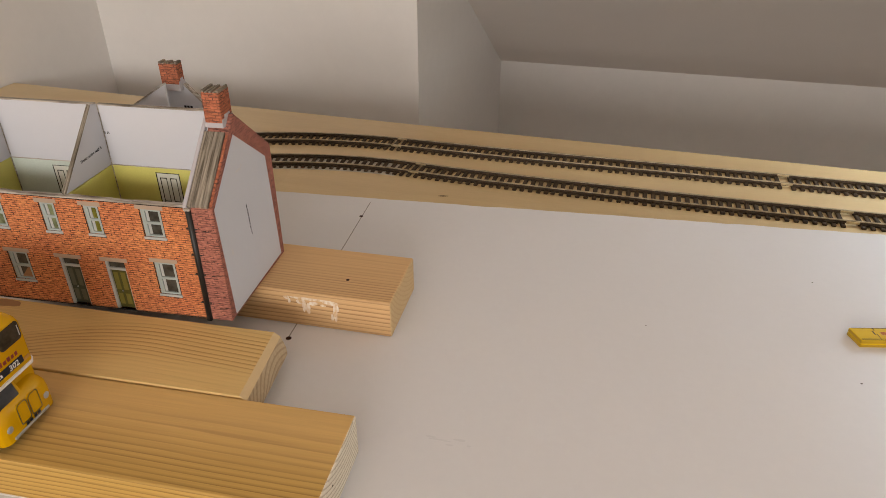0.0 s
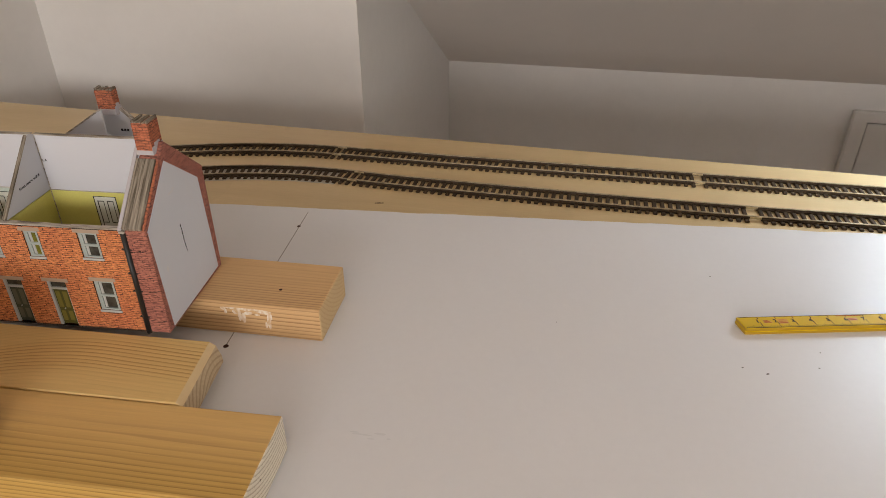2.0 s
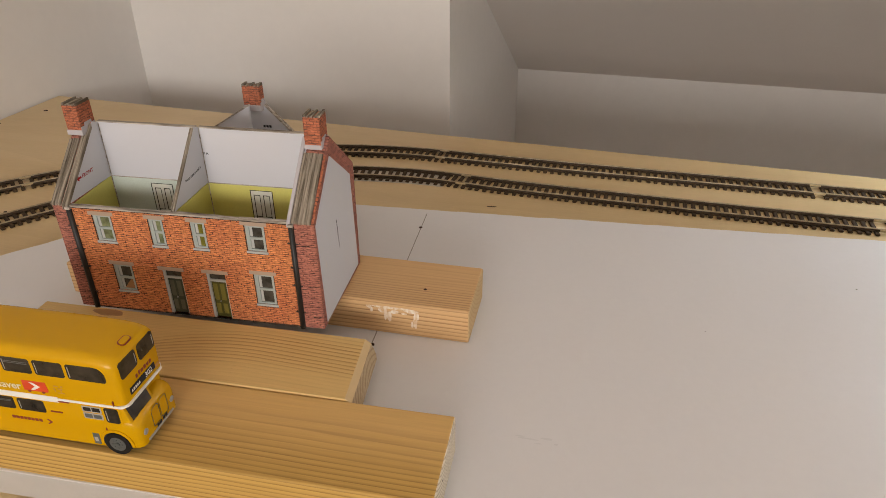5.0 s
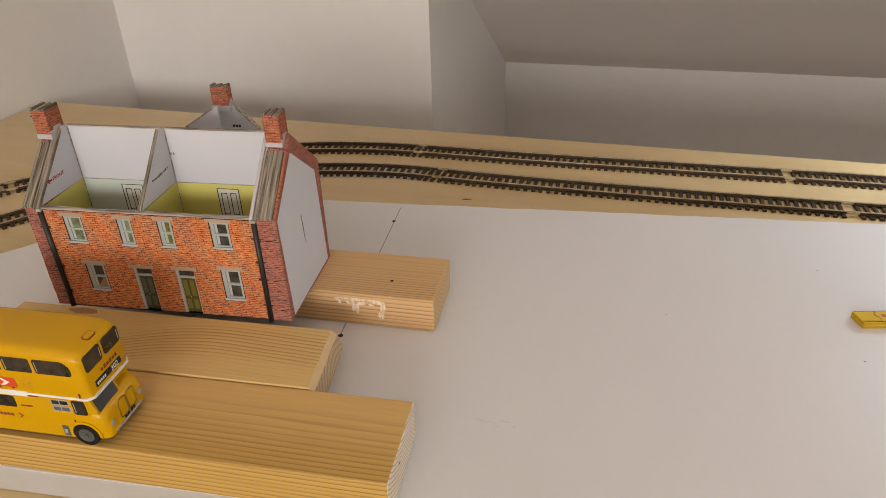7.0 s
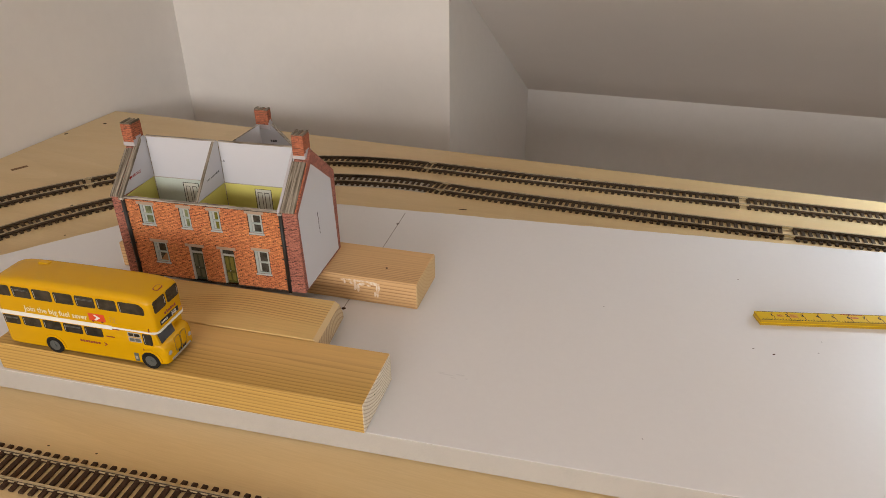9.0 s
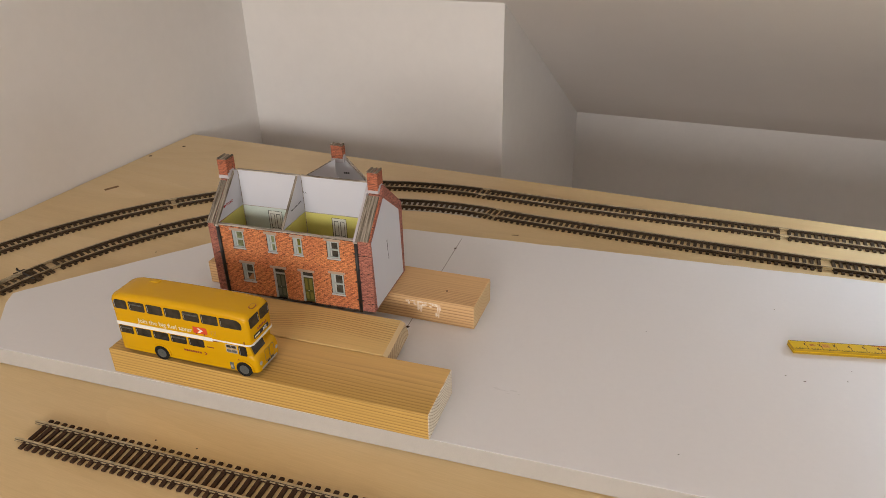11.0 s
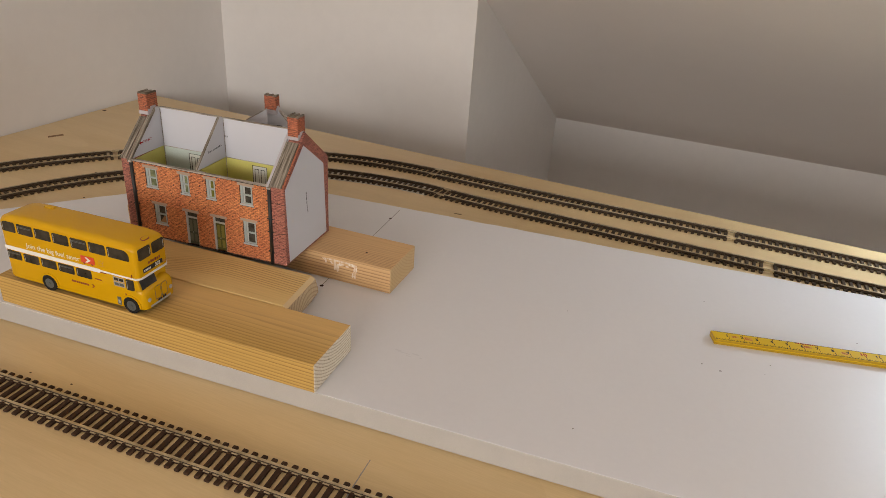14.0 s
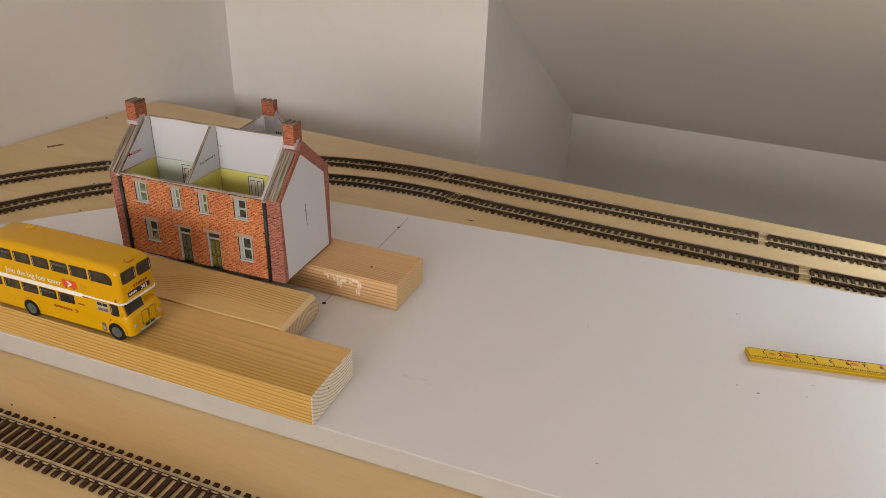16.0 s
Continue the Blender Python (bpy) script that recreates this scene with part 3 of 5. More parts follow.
def blob(cx, cz, w, h, seed, n=18):
    """An uneven closed outline."""
    rnd = random.Random(seed)
    k = [rnd.uniform(0.6, 1.1) for _ in range(n)]
    k = [(k[i - 1] + 2 * k[i] + k[(i + 1) % n]) / 4 for i in range(n)]
    return [(cx + w * k[i] * math.cos(2 * math.pi * i / n), cz + h * k[i] * math.sin(2 * math.pi * i / n)) for i in range(n)]


strokes = ((-4.1, 1.66, 1.15, 0.07), (-3.05, 1.56, 0.42, 0.10), (-4.45, 1.25, 0.10, 0.40), (-4.25, 1.12, 0.14, 0.30), (-4.62, 1.45, 0.20, 0.16), (-3.95, 1.42, 0.26, 0.10), (-2.84, 1.05, 0.10, 0.52),
           (-2.72, 1.32, 0.08, 0.26), (-3.02, 0.72, 0.07, 0.26), (-3.45, 1.38, 0.16, 0.07), (-5.35, 1.62, 0.16, 0.10), (-5.22, 1.42, 0.07, 0.16))
for sd, (cx, cz, w, h) in enumerate(strokes):
    part("filler_smear", prism(blob(cx, cz, w * 1.15, h * 1.2, sd, 14), 1, -0.008 - 0.0006 * sd, 0.02), MT["smear"], back_block, "dried white filler smear")
part("screw_hole", tube(0.09, -2.68, 1.58, 2.0, 0.012, n=12), MT["hole"], back_block, "small dark screw hole")
part("varnish_stain", prism(blob(-13.6, 3.9, 0.95, 0.3, 11), 2, 1.99, 2.008), MT["glue"], mid_block, "brown varnish stain")
part("knot", tube(0.05, -0.004, 1.7, 1.3, 0.02, axis=0, n=8), MT["hole"], front_block, "small dark pin hole in the end grain")

# ---- marks on the boards ----
line = part("pencil_line", prism([(-6.53, 26.0), (-6.47, 26.0), (-5.83, 10.9), (-5.89, 10.9)], 2, 0.0, 0.004), MT["pencil"])
tagged(line, "thin pencil line drawn across the white board", "pencil line")
line2 = part("pencil_line", prism([(4.46, -2.0), (4.52, -2.0), (4.60, -5.0), (4.52, -5.0)], 2, ZP, ZP + 0.004), MT["pencil"])
tagged(line2, "short pencil line drawn on the plywood", "pencil line")


def hole_mark(x, y, z, r, label, stretch=1.0, rz=0.0):
    ob = part("screw_hole", tube(r, 0, 0, 0.003, 0.006, n=12), MT["hole"])
    ob.matrix_basis = place(x, y, z, rz) @ Matrix.Diagonal((stretch, 1, 1, 1))
    return tagged(ob, label, "screw hole", "screw holes and specks")


for x, y, r in ((-6.45, 23.9, 0.13), (-5.83, 10.76, 0.15)):
    hole_mark(x, y, 0, r, "small dark screw hole on the pencil line")
for x, y, r, st in ((20.6, 13.2, 0.05, 2), (21.75, 12.9, 0.07, 2.2), (24.8, 15.05, 0.04, 2), (24.4, 13.75, 0.04, 2), (30.6, 20.7, 0.05, 2), (20.4, 21.7, 0.05, 1.5), (11.3, 15.6, 0.04, 1.5), (14.2, 3.4, 0.04, 2)):
    hole_mark(x, y, 0, r * 0.6, "tiny dark speck on the white board", st, 20)
for x, y, r, st in ((-52.6, 44.0, 0.2, 1.2), (-54.5, 39.5, 0.2, 1.2), (-2.6, 31.1, 0.08, 5), (-38.9, 22.5, 0.13, 1), (-35.0, 17.2, 0.09, 1), (-40.2, 5.6, 0.13, 1.8), (-17.3, -4.1, 0.05, 1.5), (-14.3, -3.9, 0.05, 1.5)):
    hole_mark(x, y, ZP, r, "small dark screw hole in the plywood", st, 10)
slot = part("slot", prism([(-0.85, -0.28), (0.8, -0.28), (0.85, 0.28), (-0.8, 0.28)], 2, 0.0, 0.01), MT["slot"])
slot.matrix_basis = place(-51.3, 29.0, ZP, 62)
tagged(slot, "narrow brown slot cut in the plywood", "slot")
bm = bmesh.new()
for i, (dx, dy, w, h) in enumerate(((0, 0, 0.5, 0.06), (0.8, 0.15, 0.35, 0.08), (0.45, -0.2, 0.2, 0.05), (-0.4, 0.1, 0.25, 0.05), (1.2, -0.1, 0.12, 0.05))):
    add_prism(bm, blob(2.9 + dx, 5.8 + dy, w, h, 30 + i), 2, 0.0, 0.003)
smudge = part("scuff_mark", bm, painted("scuff_grey", (0.635, 0.625, 0.63), 0.6, 0.3, 0.05, 300, 0, 0.0001))
tagged(smudge, "faint grey scuff on the white board", "scuff mark")

# ---- track ----
def smooth_path(pts, step=0.1):
    """Evenly spaced points and headings along a chain of points."""
    out, dist = [], 0.0
    segs = [(Vector(a), Vector(b)) for a, b in zip(pts, pts[1:])]
    total = sum((b - a).length for a, b in segs)
    n = int(total / step)
    i, gone = 0, 0.0
    for k in range(n + 1):
        s = k * step
        while i < len(segs) - 1 and s > gone + (segs[i][1] - segs[i][0]).length:
            gone += (segs[i][1] - segs[i][0]).length
            i += 1
        a, b = segs[i]
        out.append(a + (b - a) * ((s - gone) / (b - a).length))
    for _ in range(60):
        out = [out[0]] + [(p + q * 2 + r) / 4 for p, q, r in zip(out, out[1:], out[2:])] + [out[-1]]
    return out


def arc(c, r, a0, a1, n=40):
    return [(c[0] + r * math.cos(radians(a0 + (a1 - a0) * i / n)), c[1] + r * math.sin(radians(a0 + (a1 - a0) * i / n))) for i in range(n + 1)]


PITCH, GAUGE = 0.6, 1.65


def sleeper_mesh(name, material, length=2.75):
    bm = box(-0.16, 0.16, -length / 2, length / 2, 0, 0.17, 0.05, 1)
    for s in (-1, 1):
        for d in (-0.13, 0.13):
            y = s * GAUGE / 2 + d
            add_box(bm, -0.1, 0.1, y - 0.06, y + 0.06, 0.16, 0.235)
    finish(bm)
    me = bpy.data.meshes.new(name)
    bm.to_mesh(me)
    bm.free()
    me.materials.append(material)
    return me


RAIL = [(-0.12, 0.17), (0.12, 0.17), (0.12, 0.2), (0.045, 0.225), (0.045, 0.31), (0.065, 0.325), (0.06, 0.38), (-0.06, 0.38), (-0.065, 0.325), (-0.045, 0.31), (-0.045, 0.225), (-0.12, 0.2)]


def heading(path, i):
    a, b = path[max(i - 2, 0)], path[min(i + 2, len(path) - 1)]
    return (b - a).normalized()


def rail_mesh(path, off, i0, i1, every, tops):
    bm = bmesh.new()
    rings = []
    for i in list(range(i0, i1, every)) + [i1]:
        d = heading(path, i)
        n = Vector((-d.y, d.x))
        p = path[i] + n * off
        rings.append([bm.verts.new((p.x + n.x * w, p.y + n.y * w, h)) for w, h in RAIL])
    for a, b in zip(rings, rings[1:]):
        for k in range(len(RAIL)):
            f = bm.faces.new((a[k], a[(k + 1) % len(RAIL)], b[(k + 1) % len(RAIL)], b[k]))
            f.material_index = 0 if k in tops else 1
    bm.faces.new(rings[0][::-1])
    bm.faces.new(rings[-1])
    return bm


def track(path, i0, i1, label, sleeper, rail, ends=(0.5, 0.5), spare=0.0, every=6):
    """A length of track between two indices of a path: two rails and the sleepers under them."""
    top = thing("model_track", place(0, 0, ZP), label, "model track", "lengths of model railway track")
    r0, r1 = max(0, i0 - int(spare * 10)), i1
    for s in (-1, 1):
        part("rail", rail_mesh(path, s * GAUGE / 2, r0, r1, every, (5, 6, 7) if rail is MT["rail_far"] else (2, 5, 6, 7, 10)), [rail, MT["rail_side"]], top, "metal rail")
    rnd = random.Random(i0)
    first, last = i0 + ends[0] * 10, i1 - ends[1] * 10
    n = max(1, round((last - first) / (PITCH * 10)))
    for k in range(n + 1):
        i = int(round(first + (last - first) * k / n))
        d = heading(path, i)
        piece("sleeper", sleeper, top, place(path[i].x, path[i].y, 0, math.degrees(math.atan2(d.y, d.x)) + rnd.uniform(-1.2, 1.2)))
    # thin webs that hold the sleepers together under the rails
    for s in (-1, 1):
        bm = bmesh.new()
        last = None
        for j in range(i0 + 4, i1 - 3, 12):
            d = heading(path, j)
            n = Vector((-d.y, d.x))
            p = path[j] + n * (s * GAUGE / 2)
            ring = [bm.verts.new((p.x + n.x * w, p.y + n.y * w, h)) for w, h in ((-0.07, 0.02), (0.07, 0.02), (0.07, 0.12), (-0.07, 0.12))]
            if last:
                for k in range(4):
                    bm.faces.new((last[k], last[(k + 1) % 4], ring[(k + 1) % 4], ring[k]))
            last = ring
        part("web", bm, sleeper.materials[0], top)
    return top


def turnout(top, path, end):
    """Blades, check rails, a tie bar and longer sleepers of a set of points that ends near an index of the path."""
    def offset_rail(name, offs, i0, i1, label):
        bm = bmesh.new()
        rings = []
        for j in range(9):
            i = int(i0 + (i1 - i0) * j / 8)
            d = heading(path, i)
            n = Vector((-d.y, d.x))
            p = path[i] + n * (offs[0] + (offs[1] - offs[0]) * (j / 8) ** 1.5)
            rings.append([bm.verts.new((p.x + n.x * w * 0.8, p.y + n.y * w * 0.8, h)) for w, h in RAIL])
        for a, b in zip(rings, rings[1:]):
            for k in range(len(RAIL)):
                bm.faces.new((a[k], a[(k + 1) % len(RAIL)], b[(k + 1) % len(RAIL)], b[k]))
        bm.faces.new(rings[0][::-1])
        bm.faces.new(rings[-1])
        part(name, bm, MT["rail_far"], top, label)
    g = GAUGE / 2
    offset_rail("blade", (g - 0.16, -g + 0.5), end - 24, end - 130, "tapered point blade")
    offset_rail("blade", (-g + 0.16, -g - 1.0), end - 24, end - 130, "tapered point blade")
    offset_rail("check_rail", (g - 0.2, g - 0.2), end - 70, end - 110, "short check rail")
    for i in (end - 20, end - 26):
        d = heading(path, i)
        part("tie_sleeper", box(-0.2, 0.2, -1.7, 1.55, 0, 0.2, 0.03), MT["sleeper_far"], top, at=place(path[i].x, path[i].y, 0, math.degrees(math.atan2(d.y, d.x))))
    d = heading(path, end - 23)
    tie = part("tie_bar", box(-0.1, 0.1, -1.2, 1.9, 0.2, 0.27, 0.02), MT["black"], top, at=place(path[end - 23].x, path[end - 23].y, 0, math.degrees(math.atan2(d.y, d.x))))
    part("pin", tube(0.07, 0, 1.75, 0.34, 0.2, n=10), MT["black"], tie)


def nearest(path, x, y):
    return min(range(len(path)), key=lambda i: (path[i].x - x) ** 2 + (path[i].y - y) ** 2)


near_path = smooth_path(arc((-9.4, 0.55), 34.85, 196, 87) + [(-3.0, 34.85), (3.0, 34.45), (14, 33.85), (26, 33.4), (120, 32.5)])
far_path = smooth_path(arc((-10.3, -2.75), 42.95, 192, 89) + [(1.5, 39.65), (22.4, 39.05), (60, 37.7), (120, 35.4)])
sl_far, sl_near = sleeper_mesh("sleeper", MT["sleeper_far"]), sleeper_mesh("sleeper", MT["sleeper"])


def run(path, joints, label, gaps, points=False):
    marks = [0] + [nearest(path, *j) for j in joints] + [len(path) - 1]
    for k, (a, b) in enumerate(zip(marks, marks[1:])):
        t = track(path, a, b, label, sl_far, MT["rail_far"], (gaps[k], gaps[k + 1]))
        if points and k == 0:
            turnout(t, path, b)
        if k:   # joiners on the rail ends
            d = heading(path, a)
            for s in (-1, 1):
                q = path[a] + Vector((-d.y, d.x)) * (s * GAUGE / 2)
                part("rail_joiner", box(-0.42, 0.42, -0.12, 0.12, 0.155, 0.33, 0.02), MT["rail"], t, "small metal rail joiner", at=place(q.x, q.y, 0, math.degrees(math.atan2(d.y, d.x))))


run(near_path, ((-42.2, 11.6), (-5.6, 35.1), (25.7, 33.4)), "inner length of brown model railway track on the plywood", (0.3, 0.45, 0.34, 0.62, 0.3), True)
run(far_path, ((-50.0, 11.7), (-41.2, 27.5), (-8.5, 39.9), (22.5, 39.0)), "outer length of brown model railway track on the plywood", (0.3, 0.4, 0.42, 0.33, 0.46, 0.3))
# a thin card strip lies under part of the inner curve
bm = bmesh.new()
i0, i1 = nearest(near_path, -24.0, 32.0), nearest(near_path, -7.0, 35.4)
rings = []
for i in range(i0, i1 + 1, 8):
    d = heading(near_path, i)
    n = Vector((-d.y, d.x))
    rings.append([bm.verts.new((near_path[i].x + n.x * w, near_path[i].y + n.y * w, h)) for w, h in ((-1.5, 0.0), (1.3, 0.0), (1.3, 0.05), (-1.5, 0.05))])
for a, b in zip(rings, rings[1:]):
    for k in range(4):
        bm.faces.new((a[k], a[(k + 1) % 4], b[(k + 1) % 4], b[k]))
bm.faces.new(rings[0][::-1])
bm.faces.new(rings[-1])
tagged(part("track_underlay", bm, MT["underlay"], at=place(0, 0, ZP - 0.03)), "thin pale card strip under the curved track", "track underlay")
front_path = smooth_path([(-25.85, -5.5 - 0.028 * 25.85), (60, -5.5 + 0.028 * 60)])
track(front_path, 6, len(front_path) - 1, "straight length of loose brown track with bare rail ends", sl_near, MT["rail"], (0.15, 0.5), 0.6, 40)

# ---- folding rule ----
rule = thing("folding_rule", place(20.93, 17.0, 0, 11.3), "yellow wooden folding rule with black centimetre marks", "ruler")
for z0, z1, d in ((0.0, 0.2, 0.02), (0.21, 0.42, 0.0)):
    bm = prism([(0, 0), (24, 0), (24, -1.02 - d), (0.14, -1.02 - d)], 2, z0, z1, 0.025)
    for f in bm.faces:
        f.normal_update()
        f.material_index = 1 if abs(f.normal.z) < 0.5 else 0
    part("leaf", bm, [MT["rule"], MT["rule_edge"]], rule)
# black filler painted in for the shade between the two leaves
part("leaf_gap_shade", box(0.3, 23.8, -0.95, -0.1, 0.19, 0.22), MT["black"], rule, "black strip for the shade between the folded leaves")
bm = bmesh.new()
for i in range(1, 240):
    x = i * 0.0972 + 0.14
    long = 0.5 if i % 10 == 0 else 0.14 if i % 5 else 0.22
    wide = 0.018 if i % 10 == 0 else 0.01
    dash(bm, x - wide, x + wide, -0.99, -0.99 + long, 0.419)
    if i % 5 == 0:
        dash(bm, x - wide, x + wide, -0.03 - long * 0.4, -0.03, 0.419)
dash(bm, 0.12, 23.4, -0.055, -0.025, 0.419)
dash(bm, 0.16, 23.4, -1.005, -0.965, 0.419)
tagged(part("tick_scale", bm, MT["ink"], rule), "fine black tick marks along one edge", kind="stuff")
for i in range(1, 24):
    ink = MT["ink_red"] if i % 10 == 0 else MT["ink"]
    words("number", str(i), 0.38 if i % 10 else 0.46, ink, rule, place(i * 0.972 - (0.06 if i < 10 else 0.2), -0.54, 0.420), "printed centimetre number", 0.04)
# faded panels of small print between the numbers
MT["print_ochre"] = painted("ochre_faded_print", (0.58, 0.35, 0.03), 0.4, 0.4, 0.15, 400, 0.0, 0.0001)
MT["print_red"] = painted("red_faded_print", (0.58, 0.29, 0.03), 0.4, 0.4, 0.15, 400, 0.0, 0.0001)
for x0, x1, y0, y1, ink in ((1.28, 1.78, -0.62, -0.34, "print_ochre"), (2.12, 2.66, -0.68, -0.28, "print_red"), (5.95, 6.5, -0.56, -0.3, "print_red"), (8.3, 8.8, -0.7, -0.42, "print_ochre"), (11.2, 11.7, -0.62, -0.34, "print_ochre")):
    pan = part("print_panel", dash(bmesh.new(), x0, x1, y0, y1, 0.417), MT[ink], rule, "faded panel of small print")
    for k in range(3):
        z = y0 + (y1 - y0) * (0.2 + 0.28 * k)
        part("print_bar", dash(bmesh.new(), x0 + 0.05, x1 - 0.05 - 0.07 * k, z, z + 0.035, 0.420), MT["ink_red"], pan, "tiny red bar of print")
for k in range(9):
    part("print_bar", dash(bmesh.new(), 5.5 + 0.155 * k, 5.6 + 0.155 * k, -0.16, -0.08 + 0.02 * (k % 2), 0.420), MT["ink_red"], rule, "tiny red bar of print")

# ---- the card house ----
house = thing("model_house", place(-13.75, 8.75, 2.0, 2.6), "roofless red brick card model house on timber blocks", "model house")
EAVE, RIDGE, VR = 5.72, 8.8, 3.1
FL, FR = -5.95, 5.05            # ends of the front wall


def holed_wall(u0, u1, z0, z1, v0, v1, holes):
    """A flat wall with openings right through it."""
    bm = bmesh.new()
    us = sorted({u0, u1, *(h[0] for h in holes), *(h[1] for h in holes)})
    zs = sorted({z0, z1, *(h[2] for h in holes), *(h[3] for h in holes)})
    for a, b in zip(us, us[1:]):
        for c, d in zip(zs, zs[1:]):
            if not any(h[0] <= a and b <= h[1] and h[2] <= c and d <= h[3] for h in holes):
                add_box(bm, a, b, v0, v1, c, d)
    bmesh.ops.remove_doubles(bm, verts=bm.verts, dist=0.001)
    inner = [f for f in bm.faces if sum(1 for g in bm.faces if g is not f and (g.calc_center_median() - f.calc_center_median()).length < 0.001)]
    bmesh.ops.delete(bm, geom=inner, context="FACES")
    return bm


# (centre, width, sill, head, pane, half of the sash that is dark)
WINDOWS = [(-4.42, 0.95, 3.98, 5.36, "pane_green"), (-1.66, 0.72, 3.98, 5.38, "pane_green"), (0.46, 0.72, 4.02, 5.40, "pane_olive"), (3.28, 0.95, 4.12, 5.46, "pane_dark"),
           (-4.0, 1.0, 1.18, 2.66, "pane_dark"), (3.38, 1.0, 1.15, 2.82, "pane_dark")]
DOORS = [(-1.4, 0.98, 2.58, "door_dark"), (0.9, 0.98, 2.62, "door_olive")]
holes = [(c - w / 2, c + w / 2, s, h) for c, w, s, h, _ in WINDOWS] + [(c - w / 2, c + w / 2, 0.04, h) for c, w, h, _ in DOORS]
part("front_wall", holed_wall(FL, FR, 0, EAVE, 0, 0.16, holes), MT["brick"], house, "printed orange brick front")
# the bare top edge of the front wall, a little warped
bm = bmesh.new()
for i in range(22):
    a, b = FL + (FR - FL) * i / 22, FL + (FR - FL) * (i + 1) / 22
    wave = 0.035 * math.sin(i * 0.7) + 0.02 * math.sin(i * 1.9)
    add_box(bm, a, b + 0.001 * (i % 2), -0.045 + wave * 0.3, 0.2, EAVE - 0.01, EAVE + 0.07 + wave * 0.5)
part("wall_edge", bm, MT["card_edge"], house, "bare grey card edge")


def window(c, w, s, h, pane):
    win = part("window", box(c - w / 2, c + w / 2, 0.10, 0.14, s, h), MT[pane], house, "small sash window")
    bm = bmesh.new()
    t, mid = 0.13, (s + h) / 2
    add_box(bm, c - w / 2, c - w / 2 + t * 1.5, 0.03, 0.10, s, h)
    add_box(bm, c + w / 2 - t, c + w / 2, 0.03, 0.10, s, h)
    add_box(bm, c - w / 2 + t * 1.5, c + w / 2 - t, 0.03, 0.10, h - 0.09, h)
    add_box(bm, c - w / 2 + t * 1.5, c + w / 2 - t, 0.03, 0.10, mid - 0.06, mid + 0.06)
    add_box(bm, c - w / 2 + t * 1.5, c + w / 2 - t, 0.03, 0.10, s, s + 0.09)
    part("frame", bm, MT["win_frame"], win, "pale grey-green frame")
    part("sill", box(c - w / 2 - 0.06, c + w / 2 + 0.06, -0.05, 0.03, s - 0.12, s, 0.015), MT["sill"], win)
    part("lintel", box(c - w / 2 - 0.2, c + w / 2 + 0.14, -0.012, 0.03, h, h + 0.2), MT["lintel"], win, "grey stone lintel")
    bm = bmesh.new()
    add_box(bm, c - w / 2 - 0.035, c - w / 2, -0.006, 0.02, s, h)
    # this strip is a painted shadow below the sill
    add_box(bm, c - w / 2 - 0.06, c + w / 2 + 0.06, -0.02, 0.02, s - 0.155, s - 0.122)
    add_box(bm, c + w / 2, c + w / 2 + 0.018, -0.006, 0.02, s, h)
    part("reveal", bm, MT["dark_lines"], win, "dark printed reveal with a painted shadow under the sill")
    part("curtain", box(c - w / 2 + t * 1.5, c - w / 2 + t * 1.5 + 0.13, 0.088, 0.104, s + 0.1, h - 0.1), MT["sill"], win, "pale printed curtain")


def front_door(c, w, h, colour):
    d = part("front_door", box(c - w / 2 + 0.14, c + w / 2 - 0.02, 0.11, 0.15, 0.06, h - 0.42), MT[colour], house, "dark panelled front door" if colour == "door_dark" else "olive green panelled front door")
    for x in (-0.2, 0.16):
        for z0, z1 in ((0.25, 0.85), (1.05, h - 0.62)):
            part("panel", box(c + x - 0.1, c + x + 0.14, 0.095, 0.115, z0, z1, 0.01), MT[colour + "_panel"], d)
    bm = bmesh.new()
    add_box(bm, c - w / 2, c - w / 2 + 0.13, 0.02, 0.14, 0.04, h)
    add_box(bm, c - w / 2 + 0.13, c + w / 2, 0.02, 0.12, h - 0.45, h - 0.34)
    add_box(bm, c + w / 2 - 0.04, c + w / 2, 0.02, 0.12, 0.04, h - 0.45)
    part("frame", bm, MT["sill"], d, "pale door frame")
    part("fanlight", box(c - w / 2 + 0.13, c + w / 2, 0.10, 0.13, h - 0.34, h), MT["pane_dark"], d, "dark glazed fanlight")
    part("lintel", box(c - w / 2 - 0.22, c + w / 2 + 0.16, -0.012, 0.03, h, h + 0.2), MT["lintel"], d, "grey stone lintel")
    part("door_knob", tube(0.03, c - 0.02, 0.08, 1.0, 0.05, axis=1, n=8), MT["sill"], d)


for row in WINDOWS:
    window(*row)
for row in DOORS:
    front_door(*row)
# the torn lower pane of one ground-floor window
torn = WINDOWS[4]
part("torn_pane", prism([(torn[0] - 0.22, torn[2] + 0.08), (torn[0] + 0.38, torn[2] + 0.08), (torn[0] + 0.38, torn[2] + 0.62), (torn[0] + 0.2, torn[2] + 0.6)], 1, 0.085, 0.1), MT["torn"], house, "brown card behind a torn pane")
# a black strip paints the shadow below the wall's top edge
part("eave_shadow_line", box(FL, FR, -0.03, 0.0, EAVE - 0.055, EAVE - 0.012), MT["dark_lines"], house, "thin black line painted as the shadow under the wall top")
# black strip paints the shadow line along the foot of the wall
part("base_shadow_strip", box(FL, FR, -0.02, 0.16, -0.012, 0.04), MT["black"], house, "black strip painted as the shadow line at the wall's foot")


def gable(u0, u1, name):
    out = [(-0.05, 0), (6.4, 0), (6.35, 6.2), (VR, RIDGE + 0.05), (-0.05, EAVE + 0.12)]
    return part(name, prism(out, 0, u0, u1, 0.04, 1), MT["brick_dark"], house, "printed red brick gable wall")


gable(5.2, 6.2, "gable_wall")
